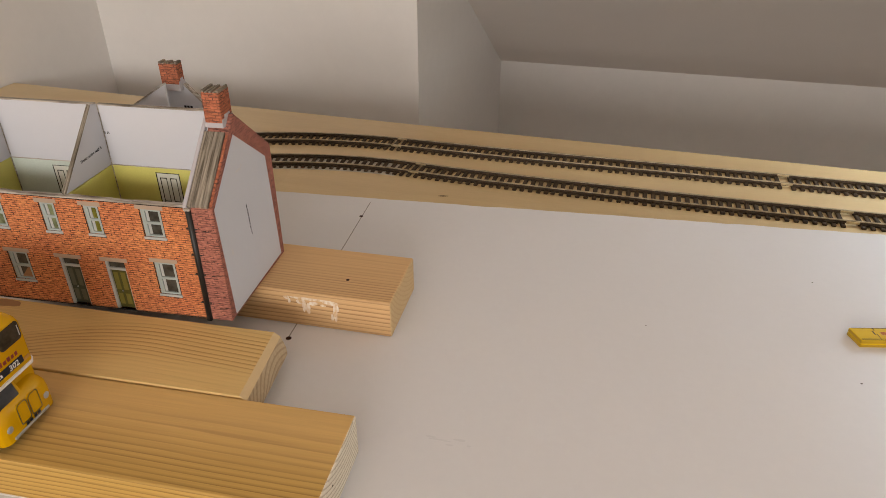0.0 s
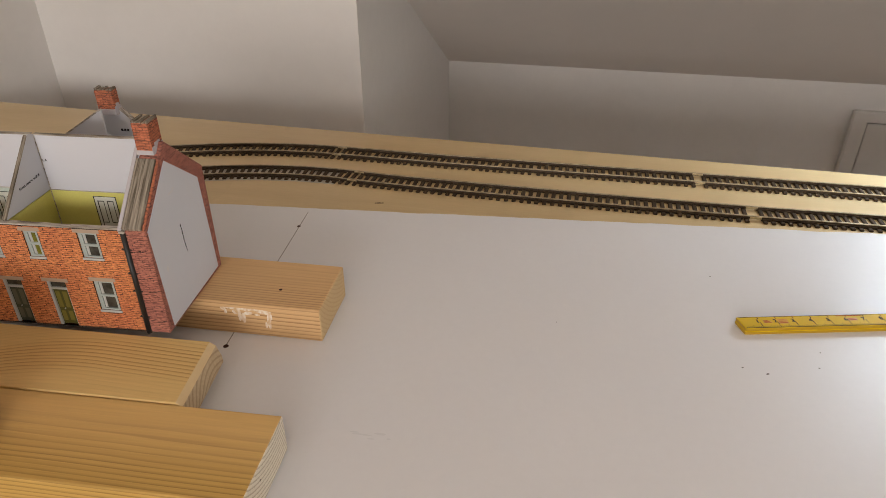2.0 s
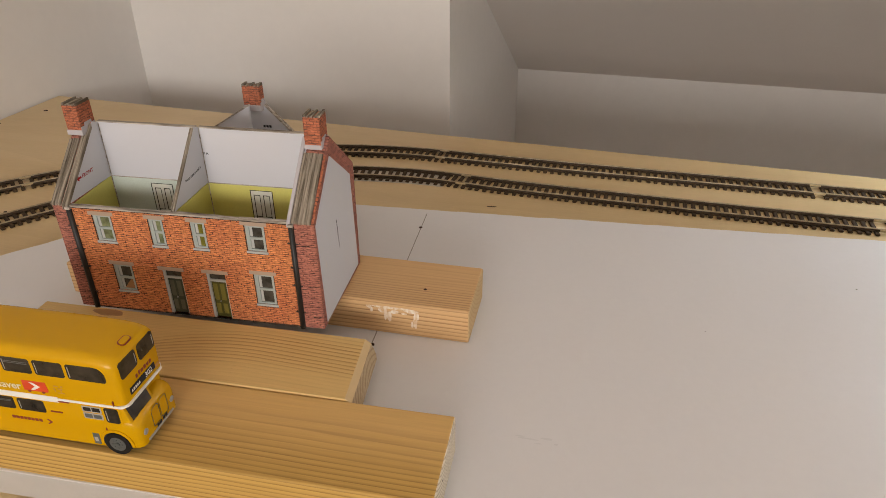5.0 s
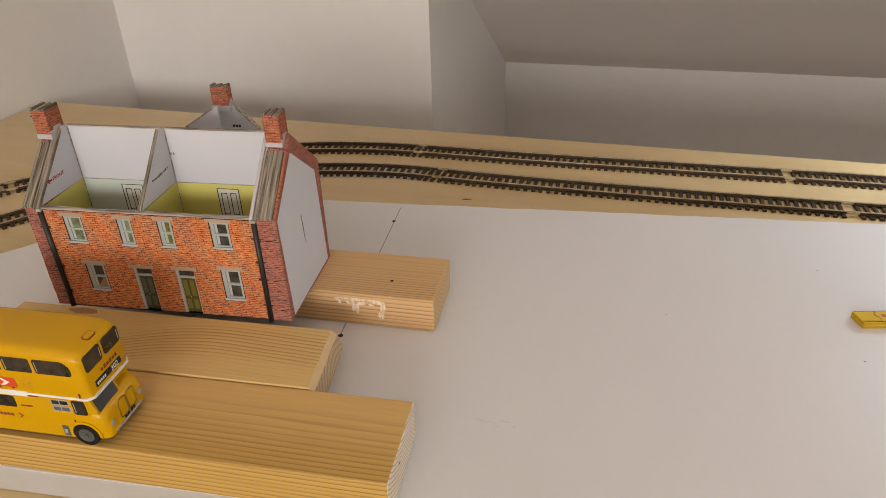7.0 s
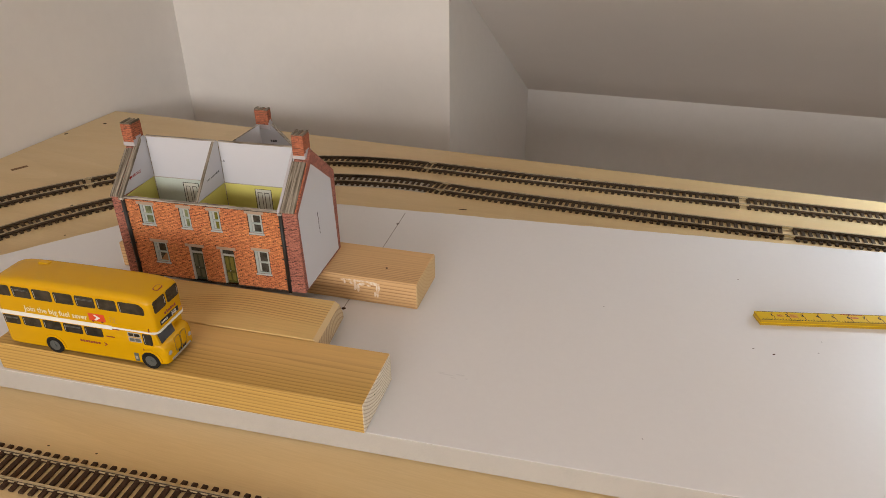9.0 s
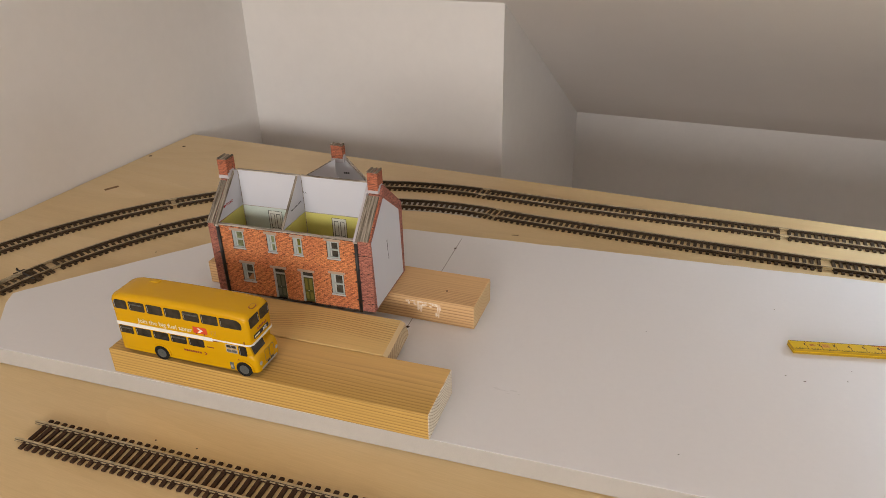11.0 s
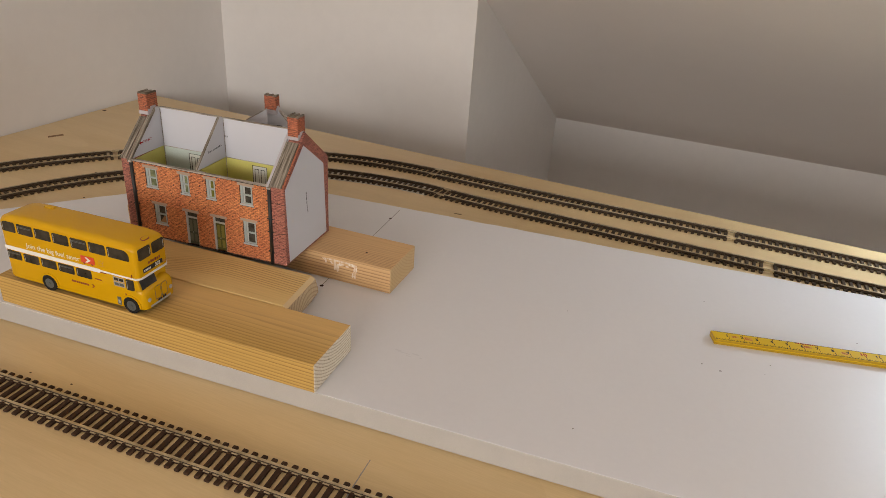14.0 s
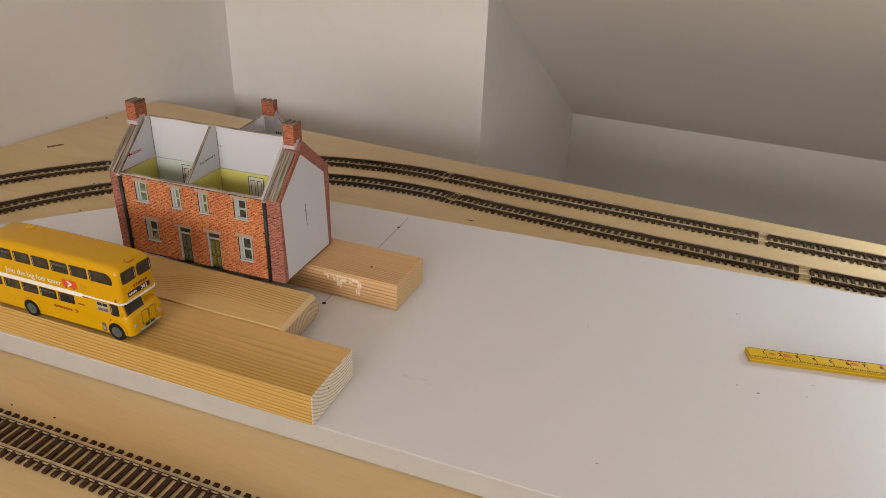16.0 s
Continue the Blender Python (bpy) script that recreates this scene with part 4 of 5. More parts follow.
# cracks and dark joints of the printed corner stones
for u0, u1, z, w in ((5.22, 5.75, 4.55, 0.05), (5.75, 6.12, 4.62, 0.035), (5.3, 6.0, 3.1, 0.03), (5.6, 6.15, 2.35, 0.045), (5.25, 5.6, 2.2, 0.03), (5.3, 6.1, 1.2, 0.025), (5.7, 6.15, 0.62, 0.05)):
    part("crack", prism([(u0, z), (u1, z + 0.1), (u1, z + 0.1 + w), ((u0 + u1) / 2, z + 0.02 + w), (u0, z + w)], 1, -0.058, -0.045), MT["dark_lines"], house, "dark printed crack")
gable(-6.85, -6.02, "gable_wall")
# bare card on the outer side of one gable
card = part("card_panel", prism([(0.42, 0.12), (5.95, 0.2), (5.6, 5.85), (2.75, 8.0), (0.12, 5.62)], 0, 6.19, 6.215), MT["card"], house, "bare white card where another house would join")
z = 4.5
for k, ln in enumerate((0.16, 0.1, 0.22, 0.26, 0.1, 0.14, 0.05, 0.05, 0.05)):
    part("print_bar", box(6.213, 6.219, 2.905 + 0.02 * k, 2.995 + 0.02 * k, z - ln, z), MT["ink"], card, "tiny bar of unreadable print")
    z -= ln + 0.06
MT["smudge"] = painted("card_smudge", (0.60, 0.58, 0.58), 0.7, 0.2, 0.05, 200, 0, 0.0001)
for cv, cz, w, h, sd in ((2.7, 6.35, 0.35, 0.06, 1), (3.0, 6.45, 0.12, 0.05, 2), (1.0, 3.1, 0.1, 0.2, 3)):
    part("smudge", prism(blob(cv, cz, w, h, sd), 0, 6.212, 6.218), MT["smudge"], card, "faint grey smudge")


def rake(u0, u1, lift, thick, name, material, v0=-0.12, v1=2.35, back=False):
    """A strip laid along the sloping top of a gable."""
    def top(v):
        return EAVE + 0.12 + (RIDGE - EAVE - 0.07) * (v + 0.05) / (VR + 0.05) + lift
    q = [(v0, top(v0)), (v1, top(v1)), (v1, top(v1) + thick), (v0, top(v0) + thick)]
    return part(name, prism(q, 0, u0, u1, 0.015), material, house, "streaked grey coping")


for a, b, c, d in ((5.13, 6.08, 4.92, 5.1), (-6.62, -6.30, -6.27, -5.95)):
    rake(a, b, 0.0, 0.12, "coping", MT["coping"])
    rake(c, d, -0.2, 0.26, "coping", MT["flash"] if c > 0 else MT["coping"], v1=3.0)
rake(6.09, 6.21, -0.02, 0.05, "brick_edge", MT["brick_stack"])
rake(-6.84, -6.66, -0.02, 0.1, "coping", MT["coping"])
rake(-6.66, -6.62, -0.04, 0.06, "groove", MT["black"])


def stack(u0, u1, v0, v1, z0, z1, foot, parent=None):
    """A brick chimney stack with an open, layered top and a pale flashing round its foot."""
    s = part("chimney", box(u0, u1, v0, v1, z0, z1, 0.02), MT["brick_stack"], parent or house, "printed brick chimney stack")
    w = (u1 - u0)
    bm = bmesh.new()
    for i, (a, b, k) in enumerate(((0.0, 0.14, 0.1), (0.2, 0.34, 0.04), (0.42, 0.58, 0.08), (0.66, 0.8, 0.03), (0.86, 1.0, 0.1))):
        add_box(bm, u0 + a * w, u0 + b * w, v0 + 0.01 + k * 0.3, v1 - 0.01 - k * 0.2, z1 - 0.02, z1 + k * 1.1, 0.01)
    part("cap", bm, MT["coping"], s, "layers of grey card")
    bm = bmesh.new()
    add_box(bm, u0 - 0.03, u1 + 0.03, v0 - 0.03, v1 + 0.03, z0, z0 + foot, 0.01)
    n = 4
    for i in range(n):
        q = v0 + (v1 - v0) * (i + 0.5) / n
        hgt = foot + 0.3 * (1 - abs(2 * (i + 0.5) / n - 1)) + 0.08
        add_box(bm, u1, u1 + 0.025, q - (v1 - v0) / n / 2, q + (v1 - v0) / n / 2, z0 + foot - 0.01, z0 + hgt)
    part("flashing", bm, MT["flash"], s, "pale lead-grey flashing")
    return s


stack(5.2, 5.98, 2.45, 3.45, RIDGE - 0.42, RIDGE + 1.1, 0.22)
stack(-6.85, -6.08, 2.4, 3.5, RIDGE - 0.42, RIDGE + 1.05, 0.26)

MT["door_line"] = painted("door_line_print", (0.05, 0.05, 0.04), 0.8, 0.1, 0.1, 300, 0.0, 0.0001)

# inside: party wall, spine wall and floors
IN = 5.8
party_out = [(0.18, IN), (3.5, IN), (3.5, RIDGE - 0.05), (VR, RIDGE + 0.02), (0.18, EAVE + 0.12)]
party = part("party_wall", prism(party_out, 0, -0.78, -0.6), MT["card"], house, "bare white card party wall")
part("wallpaper", prism([(0.2, 0.02), (3.5, 0.02), (3.5, IN - 0.03), (0.2, IN - 0.09)], 0, -0.76, -0.585), MT["lime"], party, "printed lime green wallpaper")
part("raw_edge", prism([(0.1, EAVE + 0.06), (VR - 0.04, RIDGE - 0.02), (VR - 0.04, RIDGE + 0.06), (0.06, EAVE + 0.16)], 0, -0.77, -0.61), MT["coping"], party, "grey raw card edge")
words("printed_words", "Front centre wall A", 0.2, MT["ink"], party, place(-0.597, 1.5, IN + 0.85, 0) @ Matrix.Rotation(radians(90), 4, "Z") @ Matrix.Rotation(radians(90), 4, "X") @ Matrix.Rotation(radians(4), 4, "Z"), "black printed words")
for a, b, lower, dx in ((-6.0, -0.78, "aqua", -3.2), (-0.6, 5.18, "lime", 2.2)):
    w = part("inner_wall", box(a, b, 3.5, 3.66, IN, RIDGE - 0.1), MT["card"], house, "bare white card inner wall")
    part("wallpaper", box(a, b, 3.49, 3.66, 0.02, IN), MT[lower], w, "printed pale aqua wallpaper" if lower == "aqua" else "printed lime green wallpaper")
    part("raw_edge", box(a, b, 3.47, 3.70, RIDGE - 0.1, RIDGE - 0.05), MT["card_edge"], w, "grey raw card edge")
    part("ceiling_line", box(a, b, 3.475, 3.5, IN - 0.025, IN + 0.02), MT["card_edge"], w, "thin grey joint")
    part("printed_door", box(dx - 0.55, dx + 0.55, 3.478, 3.492, 2.6, 5.52), MT["inner_door"], w, "printed panelled inner door")
    for x0, x1, z0, z1 in ((-0.42, -0.38, 2.7, 5.3), (-0.42, -0.08, 5.26, 5.3), (-0.11, -0.08, 4.1, 5.3), (0.08, 0.42, 5.26, 5.3), (0.08, 0.12, 4.1, 5.3), (0.39, 0.42, 2.7, 5.3), (-0.42, -0.08, 4.06, 4.1), (0.08, 0.42, 4.06, 4.1), (-0.42, -0.08, 3.84, 3.88), (0.08, 0.42, 3.84, 3.88), (-0.6, 0.6, 5.52, 5.55), (-0.6, -0.56, 2.6, 5.52), (0.56, 0.6, 2.6, 5.52)):
        part("door_line", box(dx + x0, dx + x1, 3.468, 3.48, z0, z1), MT["door_line"], w, "dark printed panel line")
part("inner_gable", prism([(0.18, IN), (3.5, IN), (3.5, RIDGE - 0.1), (VR, RIDGE), (0.18, EAVE + 0.1)], 0, -6.03, -5.97), MT["card"], house, "bare white card inner gable")
part("inner_gable", prism([(0.18, IN), (3.5, IN), (3.5, RIDGE - 0.1), (VR, RIDGE), (0.18, EAVE + 0.1)], 0, 5.17, 5.22), MT["card"], house, "bare white card inner gable")
part("wallpaper", prism([(0.18, 0.02), (3.5, 0.02), (3.5, IN), (0.18, EAVE - 0.05)], 0, -6.03, -5.965), MT["lime"], house, "printed lime green wallpaper")
part("wallpaper", prism([(0.18, 0.02), (3.5, 0.02), (3.5, IN), (0.18, EAVE - 0.05)], 0, 5.165, 5.22), MT["lime"], house, "printed lime green wallpaper")
face_u = Matrix.Rotation(radians(90), 4, "Z") @ Matrix.Rotation(radians(90), 4, "X")
words("printed_words", "FRONT", 0.27, MT["ink_red"], house, place(-5.966, 1.4, IN + 0.78) @ face_u, "red printed word")
bm = bmesh.new()
add_prism(bm, [(0.95, IN + 0.86), (1.15, IN + 1.02), (1.15, IN + 0.91), (1.34, IN + 0.91), (1.34, IN + 0.81), (1.15, IN + 0.81), (1.15, IN + 0.7)], 0, -5.968, -5.962)
part("printed_arrow", bm, MT["ink_red"], house, "red printed arrow")
words("printed_words", "wall A", 0.2, MT["ink"], house, place(-0.8, 3.497, IN + 1.52) @ Matrix.Rotation(radians(90), 4, "X"), "black printed words")
for u in (-5.93, -0.57, -0.81, 5.14):
    part("corner_line", box(u - 0.02, u + 0.02, 3.462, 3.49, 0.3, RIDGE - 0.12), MT["card_edge"], house, "dark line of a card joint")
part("floor_card", box(FL, 5.2, 0.16, 6.3, 0.0, 0.12), MT["card_grey"], house, "grey card floor")
part("back_wall", box(-6.02, 5.2, 6.2, 6.36, 0, 6.05), MT["brick_dark"], house, "printed red brick back wall")

# rear wing with its own gable and stack
WV = 10.2
part("wing_wall", box(-4.0, -3.82, 6.36, WV, 0, 5.55), MT["brick_dark"], house, "printed red brick wing wall")
part("wing_wall", box(1.82, 2.0, 6.36, WV, 0, 5.55), MT["brick_dark"], house, "printed red brick wing wall")
part("wing_gable", prism([(-4.0, 0), (2.0, 0), (2.0, 5.5), (-0.4, 7.95), (-4.0, 5.4)], 1, WV, WV + 0.2), MT["card"], house, "bare grey card wing gable")
part("wing_partition", prism([(-3.9, 0.1), (-0.22, 0.1), (-0.22, 6.6), (-0.42, 6.65), (-0.42, 8.05), (-3.9, 5.88)], 1, WV - 1.3, WV - 1.18), MT["card"], house, "bare grey card partition of the wing")
bm = bmesh.new()
add_prism(bm, [(-3.98, 5.84), (-0.4, 8.06), (-0.45, 8.12), (-4.03, 5.9)], 1, WV - 1.34, WV - 1.14)
add_prism(bm, [(-0.12, 7.68), (1.98, 5.52), (2.04, 5.58), (-0.06, 7.74)], 1, WV - 0.04, WV + 0.24)
part("raw_edge", bm, MT["card_edge"], house, "brown raw card edge")
stack(-1.18, -0.16, WV - 0.3, WV + 0.3, 7.4, 8.84, 0.36)
for x in (-0.3, -0.12, 0.06):
    part("print_bar", box(x, x + 0.13, WV - 0.012, WV, 6.35, 6.5), MT["ink"], house, "tiny bar of unreadable print")

# rainwater pipes
for u in (5.1, -6.0):
    p = part("rainwater_pipe", tube(0.135, u, -0.05, 2.85, 5.75, n=10), MT["black"], house, "black rainwater pipe", smooth=True)
    for z in (0.9, 2.4, 3.4, 4.7):
        part("pipe_clip", box(u - 0.26, u + 0.24, -0.1, 0.02, z, z + 0.05, 0.01), MT["black"], p)
    part("hopper", box(u - 0.13, u + 0.13, -0.19, 0.02, 5.6, 5.76, 0.03), MT["card_edge"], p)

# ---- the model bus ----
bus = thing("model_bus", place(-12.5, -0.26, 1.95, 1.6) @ Matrix.Diagonal((1, 0.97, 0.985, 1)), "yellow double-deck model bus on a timber block", "model bus")
W = 2.74


def shell(sections, zb, r, n=6):
    """A body lofted along x: each section gives x, half width and the height of its rounded top."""
    bm = bmesh.new()
    rings = []
    for x, hw, zt in sections:
        ring = [(-hw, zb), (-hw, (zb + zt - r) / 2), (-hw, zt - r)]
        for i in range(1, n + 1):
            a = radians(90 * i / n)
            ring.append((-hw + 1.25 * r * (1 - math.cos(a)), zt - r + r * math.sin(a)))
        ring += [(-y, z) for y, z in reversed(ring)]
        rings.append([bm.verts.new((x, W / 2 + y, z)) for y, z in ring])
    m = len(rings[0])
    for a, b in zip(rings, rings[1:]):
        for k in range(m):
            bm.faces.new((a[k], a[(k + 1) % m], b[(k + 1) % m], b[k]))
    bm.faces.new(rings[0][::-1])
    bm.faces.new(rings[-1])
    return bm


def autosmooth(ob, angle=38):
    me = ob.data
    for p in me.polygons:
        p.use_smooth = True
    bm = bmesh.new()
    bm.from_mesh(me)
    for e in bm.edges:
        e.smooth = not (len(e.link_faces) == 2 and e.calc_face_angle() > radians(angle))
    bm.to_mesh(me)
    bm.free()
    return ob


upper = autosmooth(part("upper_body", shell([(-9.62, 0.99, 4.26), (-9.56, 1.17, 4.38), (-9.42, 1.29, 4.50), (-9.15, 1.35, 4.60), (-8.7, 1.37, 4.69), (-7.6, 1.37, 4.75), (-5, 1.37, 4.78), (-1.5, 1.37, 4.77), (-0.3, 1.37, 4.73), (0.25, 1.36, 4.67), (0.55, 1.33, 4.60), (0.72, 1.27, 4.52), (0.8, 1.15, 4.43)], 2.46, 0.36), MT["bus_yellow"], bus))
lower = autosmooth(part("lower_body", shell([(-9.6, 1.02, 2.5), (-9.5, 1.23, 2.5), (-9.25, 1.34, 2.5), (-8.8, 1.37, 2.5), (0.35, 1.37, 2.5), (0.5, 1.35, 2.5)], 0.3, 0.04, 2), MT["bus_yellow"], bus))
bonnet = autosmooth(part("bonnet", shell([(0.4, 1.37, 1.88), (0.68, 1.36, 1.86), (0.86, 1.32, 1.78), (0.99, 1.23, 1.64), (1.06, 1.09, 1.45)], 0.4, 0.42), MT["bus_yellow"], bus))
# driver's cab with its sloping screen
cab = part("cab", prism([(0.3, 1.6), (0.86, 1.68), (0.62, 2.5), (0.3, 2.5)], 1, 0.03, 1.62, 0.05, 2), MT["bus_yellow"], bus)


def pane(name, outline, y, depth, parent, label="", material=None):
    return part(name, prism(outline, 1, y, y + depth), material or MT["bus_glass"], parent, label)


def rounded(x0, x1, z0, z1, r, corners=(1, 1, 1, 1), n=4):
    pts = []
    for (cx, cz, a0), k in zip(((x1 - r, z1 - r, 0), (x0 + r, z1 - r, 90), (x0 + r, z0 + r, 180), (x1 - r, z0 + r, 270)), corners):
        rr = r * k
        ccx = x1 - rr if a0 in (0, 270) else x0 + rr
        ccz = z1 - rr if a0 in (0, 90) else z0 + rr
        pts += [(ccx + rr * math.cos(radians(a0 + 90 * i / n)), ccz + rr * math.sin(radians(a0 + 90 * i / n))) for i in range(n + 1)]
    return pts


def side_window(x0, x1, z0, z1, parent, corners=(1, 1, 1, 1), vent=False):
    for y, d in ((-0.014, 0.03), (W - 0.016, 0.03)):
        w = pane("side_window", rounded(x0, x1, z0, z1, 0.1, corners), y, d, parent, "dark glazed side window")
        if vent:
            yy = y - 0.008 if y < 0 else y + d - 0.004
            for z in (0.62, 0.72):
                part("vent_bar", box(x0 + 0.12, x1 - 0.1, yy, yy + 0.012, z0 + (z1 - z0) * z, z0 + (z1 - z0) * z + 0.03), MT["hub"], w)
        # a thin silver strip stands in for a gleam on the pane
        part("window_gleam", box(x0 + 0.07, x0 + 0.1, y - 0.004 if y < 0 else y + d - 0.004, y + 0.004 if y < 0 else y + d + 0.004, z0 + 0.08, z1 - 0.12), MT["silver"], w, "bright strip painted as a gleam on the glass")


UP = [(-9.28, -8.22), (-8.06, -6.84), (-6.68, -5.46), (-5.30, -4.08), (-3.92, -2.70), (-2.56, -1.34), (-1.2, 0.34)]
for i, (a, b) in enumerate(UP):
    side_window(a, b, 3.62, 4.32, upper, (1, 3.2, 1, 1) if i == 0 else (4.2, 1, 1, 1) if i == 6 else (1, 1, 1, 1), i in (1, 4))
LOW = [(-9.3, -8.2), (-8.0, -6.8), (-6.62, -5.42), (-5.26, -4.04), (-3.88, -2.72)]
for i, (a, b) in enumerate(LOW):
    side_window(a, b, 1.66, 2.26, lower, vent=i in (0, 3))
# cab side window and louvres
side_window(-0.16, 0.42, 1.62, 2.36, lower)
for z, kind in ((1.70, "silver"), (2.04, "bus_glass")):
    lou = pane("louvre", rounded(-1.08, -0.27, z, z + 0.29, 0.04), -0.012, 0.03, lower, "silver-framed louvre panel", MT["silver"])
    pane("louvre_pane", rounded(-1.02, -0.33, z + 0.05, z + 0.24, 0.03), -0.018, 0.02, lou, "", MT[kind] if kind == "bus_glass" else MT["hub"])
    part("louvre_bar", box(-0.7, -0.66, -0.024, 0.0, z + 0.04, z + 0.25), MT["silver"], lou)
# white band between the decks, all round the front
band = part("band", box(-9.4, -2.0, -0.022, 0.02, 2.31, 2.58, 0.01), MT["bus_white"], bus, "white band")
part("band", box(-9.4, -2.0, W - 0.02, W + 0.022, 2.31, 2.58, 0.01), MT["bus_white"], bus, "white band")
part("band", box(-2.0, 0.62, -0.03, 0.02, 2.42, 2.53, 0.01), MT["bus_white"], bus, "thin white band")
part("band", box(-2.0, 0.62, W - 0.02, W + 0.03, 2.42, 2.53, 0.01), MT["bus_white"], bus, "thin white band")
part("band", prism([(0.5, -0.03), (0.68, 0.0), (0.84, 0.2), (0.86, 0.3), (0.86, W - 0.3), (0.84, W - 0.2), (0.68, W), (0.5, W + 0.03)], 2, 2.42, 2.53), MT["bus_white"], bus, "thin white band round the front")
# front of the upper deck
FX = 0.8


def front_plate(name, y0, y1, z0, z1, material, parent, r=0.1, x=FX, depth=0.02, label=""):
    return part(name, prism(rounded(y0, y1, z0, z1, r), 0, x - 0.02, x + depth), material, parent, label)


for a, b in ((0.24, 1.3), (1.44, 2.5)):
    w = front_plate("front_window", a, b, 3.62, 4.38, MT["bus_glass"], upper, 0.14, label="dark upper front window")
    # the same painted gleam on each upper front pane
    front_plate("window_gleam", b - 0.1, b - 0.06, 3.75, 4.2, MT["silver"], w, 0.01, FX + 0.004)
blind = front_plate("destination_blind", 0.5, 2.2, 2.72, 3.02, MT["ink"], upper, 0.03, label="black destination blind with white lettering bars")
for y0, y1 in ((0.58, 0.66), (0.7, 0.78), (0.82, 0.9), (0.94, 1.02), (1.06, 1.14)):
    part("lettering_bar", box(FX + 0.018, FX + 0.026, y0, y1, 2.80, 2.92), MT["bus_white"], blind, "white lettering bar")
face_front = Matrix.Rotation(radians(90), 4, "Z") @ Matrix.Rotation(radians(90), 4, "X")
words("route_number", "302", 0.33, MT["bus_white"], blind, place(FX + 0.022, 1.5, 2.755) @ face_front, "white route number")
for y0, y1, h in ((1.0, 1.12, 0.16), (1.2, 1.3, 0.2), (1.36, 1.5, 0.15), (1.56, 1.7, 0.18), (1.76, 1.88, 0.14), (1.94, 2.06, 0.16)):
    part("lettering_bar", box(FX - 0.01, FX + 0.012, y0, y1, 3.14, 3.14 + h), MT["maroon"], upper, "maroon lettering bar")
front_plate("front_vent", 2.2, 2.52, 2.7, 2.84, MT["gold"], upper, 0.05)
# roof ventilator
rv = part("roof_vent", prism(rounded(-0.17, 0.17, -0.3, 0.3, 0.14), 2, 0.0, 0.03), MT["maroon"], upper, "oval roof ventilator with a dark rim", at=place(0.44, 1.37, 4.615, 0, 0, 14))
part("vent_cover", prism(rounded(-0.12, 0.12, -0.25, 0.25, 0.1), 2, 0.02, 0.06), MT["bus_yellow"], rv)
part("roof_vent", box(-7.75, -7.05, 1.95, 2.3, 4.68, 4.83, 0.05, 2), MT["bus_yellow"], upper)
part("roof_vent", box(-8.0, -7.75, 0.16, 0.36, 4.5, 4.66, 0.04, 2), MT["bus_yellow"], upper)
# cab screen
scr = bmesh.new()
add_prism(scr, [(0.16, 0), (1.45, 0), (1.45, 0.62), (0.16, 0.62)], 2, 0.0, 0.02)
for v in scr.verts:
    y, s, dz = v.co.x, v.co.y, v.co.z
    v.co = Vector((0.845 - s * 0.28 + dz * 0.95 + 0.012, y, 1.74 + s * 0.95 + dz * 0.28))
part("windscreen", scr, MT["bus_glass"], cab, "dark cab windscreen")
# radiator grilles, lamps, bumper
for a, b in ((0.92, 1.45), (1.5, 2.03)):
    g = part("grille", prism(rounded(a, b, 0.72, 1.62, 0.16, (1, 1, 0.5, 0.5)), 0, 0.98, 1.075), MT["bus_yellow"], bonnet)
    bm = bmesh.new()
    o, i_ = rounded(a, b, 0.72, 1.62, 0.16, (1, 1, 0.5, 0.5)), rounded(a + 0.035, b - 0.035, 0.755, 1.585, 0.13, (1, 1, 0.5, 0.5))
    vo, vi = [bm.verts.new((1.08, *q)) for q in o], [bm.verts.new((1.08, *q)) for q in i_]
    for k in range(len(o)):
        bm.faces.new((vo[k], vo[(k + 1) % len(o)], vi[(k + 1) % len(o)], vi[k]))
    bmesh.ops.solidify(bm, geom=bm.faces, thickness=0.012)
    part("grille_surround", bm, MT["hub"], g, "grey grille surround")
for y in (0.4, 2.34):
    l = part("headlamp", tube(0.14, 1.0, y, 0.98, 0.16, axis=0, n=16), MT["silver"], bonnet, "silver headlamp", smooth=False)
    part("lens", tube(0.11, 1.085, y, 0.98, 0.03, axis=0, n=16, r2=0.09), MT["silver"], l)
part("bumper", box(0.9, 1.1, 0.45, 2.3, 0.42, 0.55, 0.04, 2), MT["silver"], bus, "silver front bumper")
for y0, y1 in ((1.1, 1.24), (1.28, 1.42), (1.52, 1.66), (1.7, 1.84)):
    part("plate_bar", box(1.078, 1.09, y0, y1, 0.57, 0.7), MT["ink"], bus, "dark bar on a small plate")
# fuel panel and trade marks on the side
part("side_panel", box(-1.0, -0.72, -0.012, 0.02, 0.36, 0.92), MT["hub"], lower, "grey battery panel")
part("panel_mark", box(-0.95, -0.8, -0.018, 0.0, 0.5, 0.72), MT["silver"], lower)
words("slogan", "Join the big fuel saver", 0.48, MT["slogan"], upper, place(-7.6, -0.012, 2.76) @ Matrix.Rotation(radians(90), 4, "X"), "white slogan lettering")
red = part("red_badge", prism([(-3.33, 2.76), (-2.33, 2.76), (-2.28, 2.84), (-2.33, 3.25), (-3.33, 3.25)], 1, -0.016, 0.01), MT["logo_red"], upper, "red badge with a white chevron")
part("badge_mark", prism([(-3.03, 3.18), (-2.87, 3.18), (-2.59, 3.0), (-2.87, 2.82), (-3.03, 2.82), (-2.81, 3.0)], 1, -0.022, -0.012), MT["bus_white"], red)
bm = bmesh.new()
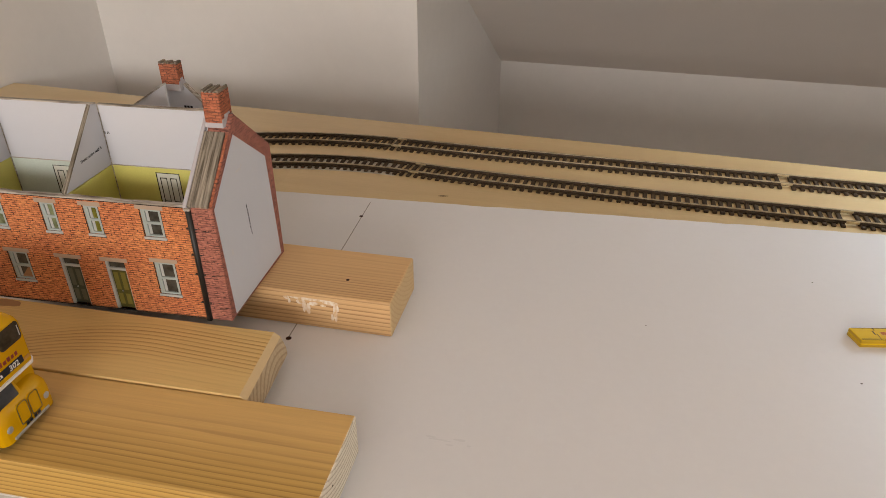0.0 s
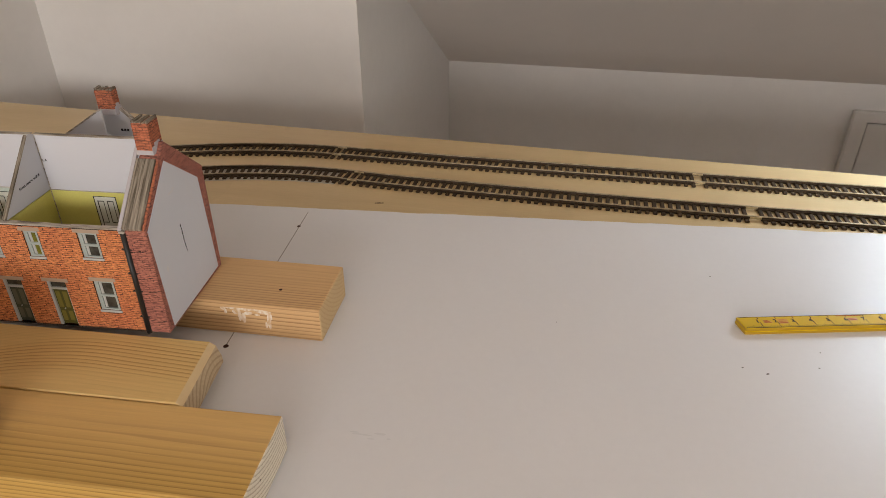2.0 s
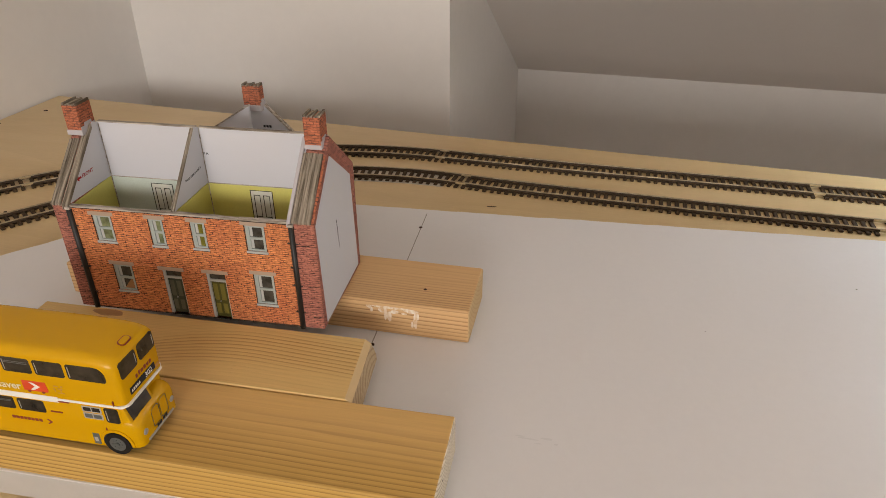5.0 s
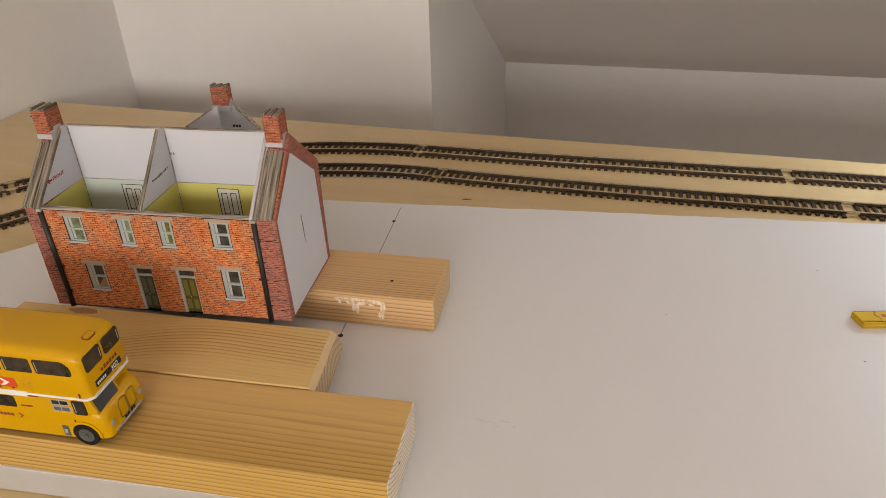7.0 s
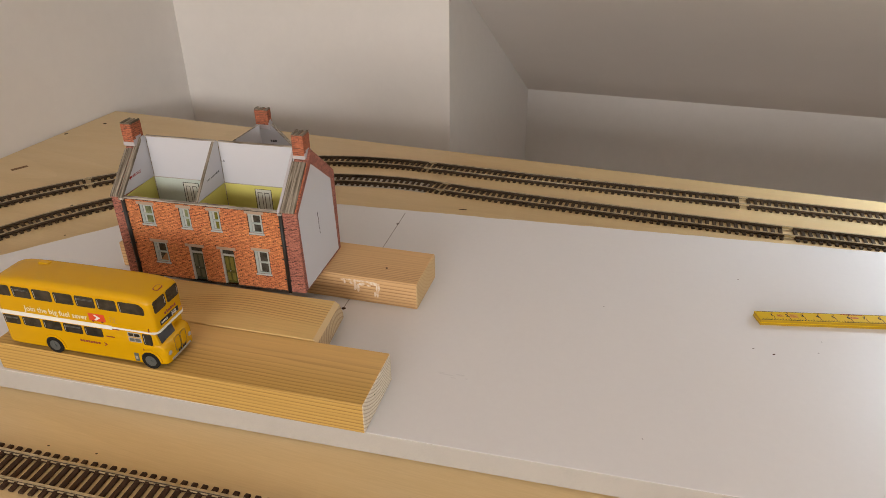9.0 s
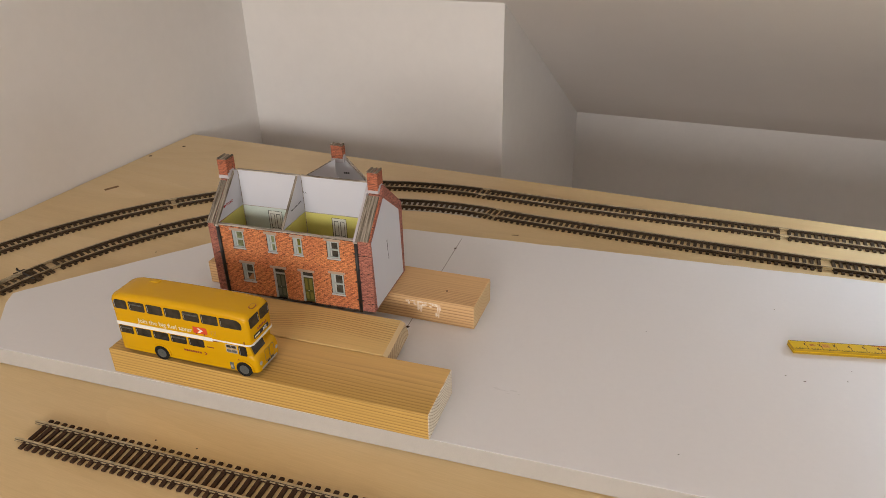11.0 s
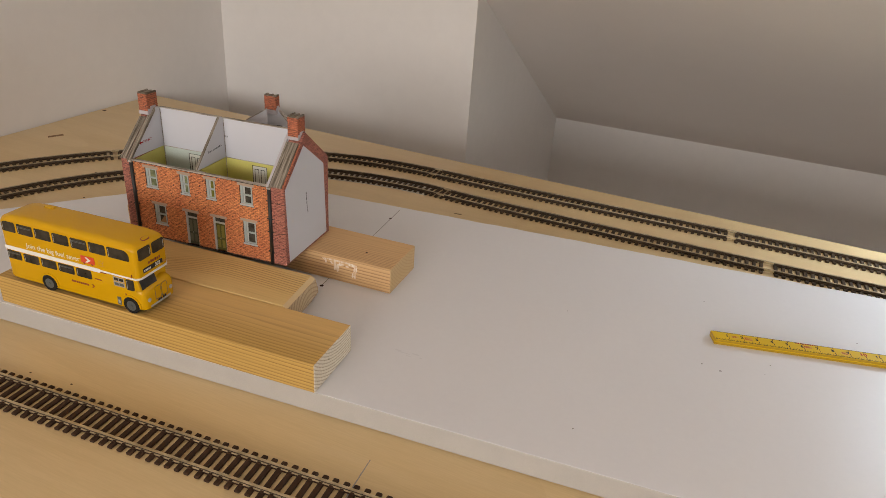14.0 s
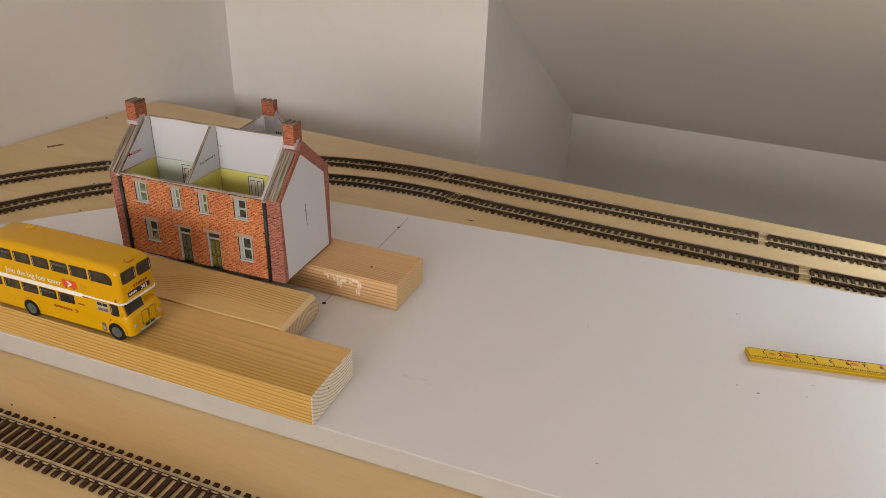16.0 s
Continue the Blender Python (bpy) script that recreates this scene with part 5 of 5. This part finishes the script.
for x0, x1, z0, z1 in ((-3.18, -3.05, 2.68, 2.79), (-2.59, -2.46, 2.68, 2.79)):
    add_prism(bm, rounded(x0, x1, z0, z1, 0.05), 1, -0.02, 0.0)
part("badge_mark", bm, MT["maroon"], red)
for i, (x, z, w, h) in enumerate(((-2.2, 3.12, 0.2, 0.05), (-2.05, 3.0, 0.22, 0.05), (-2.2, 2.86, 0.05, 0.16), (-1.95, 2.86, 0.05, 0.14), (-2.1, 2.8, 0.3, 0.04), (-2.25, 2.98, 0.1, 0.05), (-1.9, 3.1, 0.08, 0.08))):
    part("ochre_mark", box(x + 0.2, x + 0.2 + w, -0.01, 0.01, z, z + h), MT["gold"], upper, "faint ochre printed mark")
x = -4.4
for w in (0.15, 0.14, 0.13, 0.12, 0.14, 0.13, 0.13, 0.15):
    part("lettering_bar", box(x, x + w, -0.01, 0.01, 1.13, 1.27), MT["maroon"], lower, "maroon lettering bar")
    x += w + 0.035
part("chevron", prism([(-2.85, 1.32), (-2.77, 1.32), (-2.6, 1.2), (-2.77, 1.07), (-2.85, 1.07), (-2.72, 1.2)], 1, -0.012, 0.01), MT["maroon"], lower, "maroon chevron")
for x0, x1, z0, z1 in ((-2.5, -2.0, 1.78, 1.83), (-2.0, -1.55, 2.36, 2.41), (-0.3, -0.26, 1.2, 1.32), (0.33, 0.37, 2.54, 2.76)):
    part("maroon_mark", box(x0, x1, -0.035, 0.01, z0, z1), MT["maroon"], bus, "small maroon printed mark")
# wheels in dark arches
for x in (0.03, -6.25):
    for y, s in ((0.0, -1), (W, 1)):
        bm = bmesh.new()
        n = 16
        add_prism(bm, [(x + 0.61 * math.cos(radians(-20 + 220 * i / n)), 0.56 + 0.61 * math.sin(radians(-20 + 220 * i / n))) for i in range(n + 1)], 1, y - 0.012, y + 0.012)
        arch = part("wheel_arch", bm, MT["black"], bus, "dark wheel arch")
        lip = [(r * math.cos(radians(-8 + 196 * i / n)), r * math.sin(radians(-8 + 196 * i / n))) for r, seq in ((0.71, range(n + 1)), (0.6, range(n, -1, -1))) for i in seq]
        part("arch_lip", prism([(x + a, 0.54 + c) for a, c in lip], 1, y + s * 0.045, y - s * 0.02, 0.012), MT["bus_yellow"], arch, "yellow flared arch lip")
        wheel = part("wheel", tube(0.54, x, y + s * -0.16, 0.54, 0.42, axis=1, n=32), MT["rubber"], bus, "black rubber tyre with a grey hub")
        cy = y + s * 0.05
        part("rim", tube(0.34, x, cy, 0.54, 0.03, axis=1, n=24), MT["hub"], wheel, "grey wheel rim")
        bm = bmesh.new()
        for k in range(8):
            add_tube(bm, 0.028, x + 0.2 * math.cos(k * math.pi / 4), cy + s * 0.02, 0.54 + 0.2 * math.sin(k * math.pi / 4), 0.03, axis=1, n=6)
        add_tube(bm, 0.1, x, cy + s * 0.03, 0.54, 0.06, axis=1, n=14)
        part("hub", bm, MT["hub"], wheel, "grey hub with wheel nuts")
part("floor_pan", box(-9.2, 0.85, 0.2, W - 0.2, 0.26, 0.34), MT["black"], bus, "dark underside")
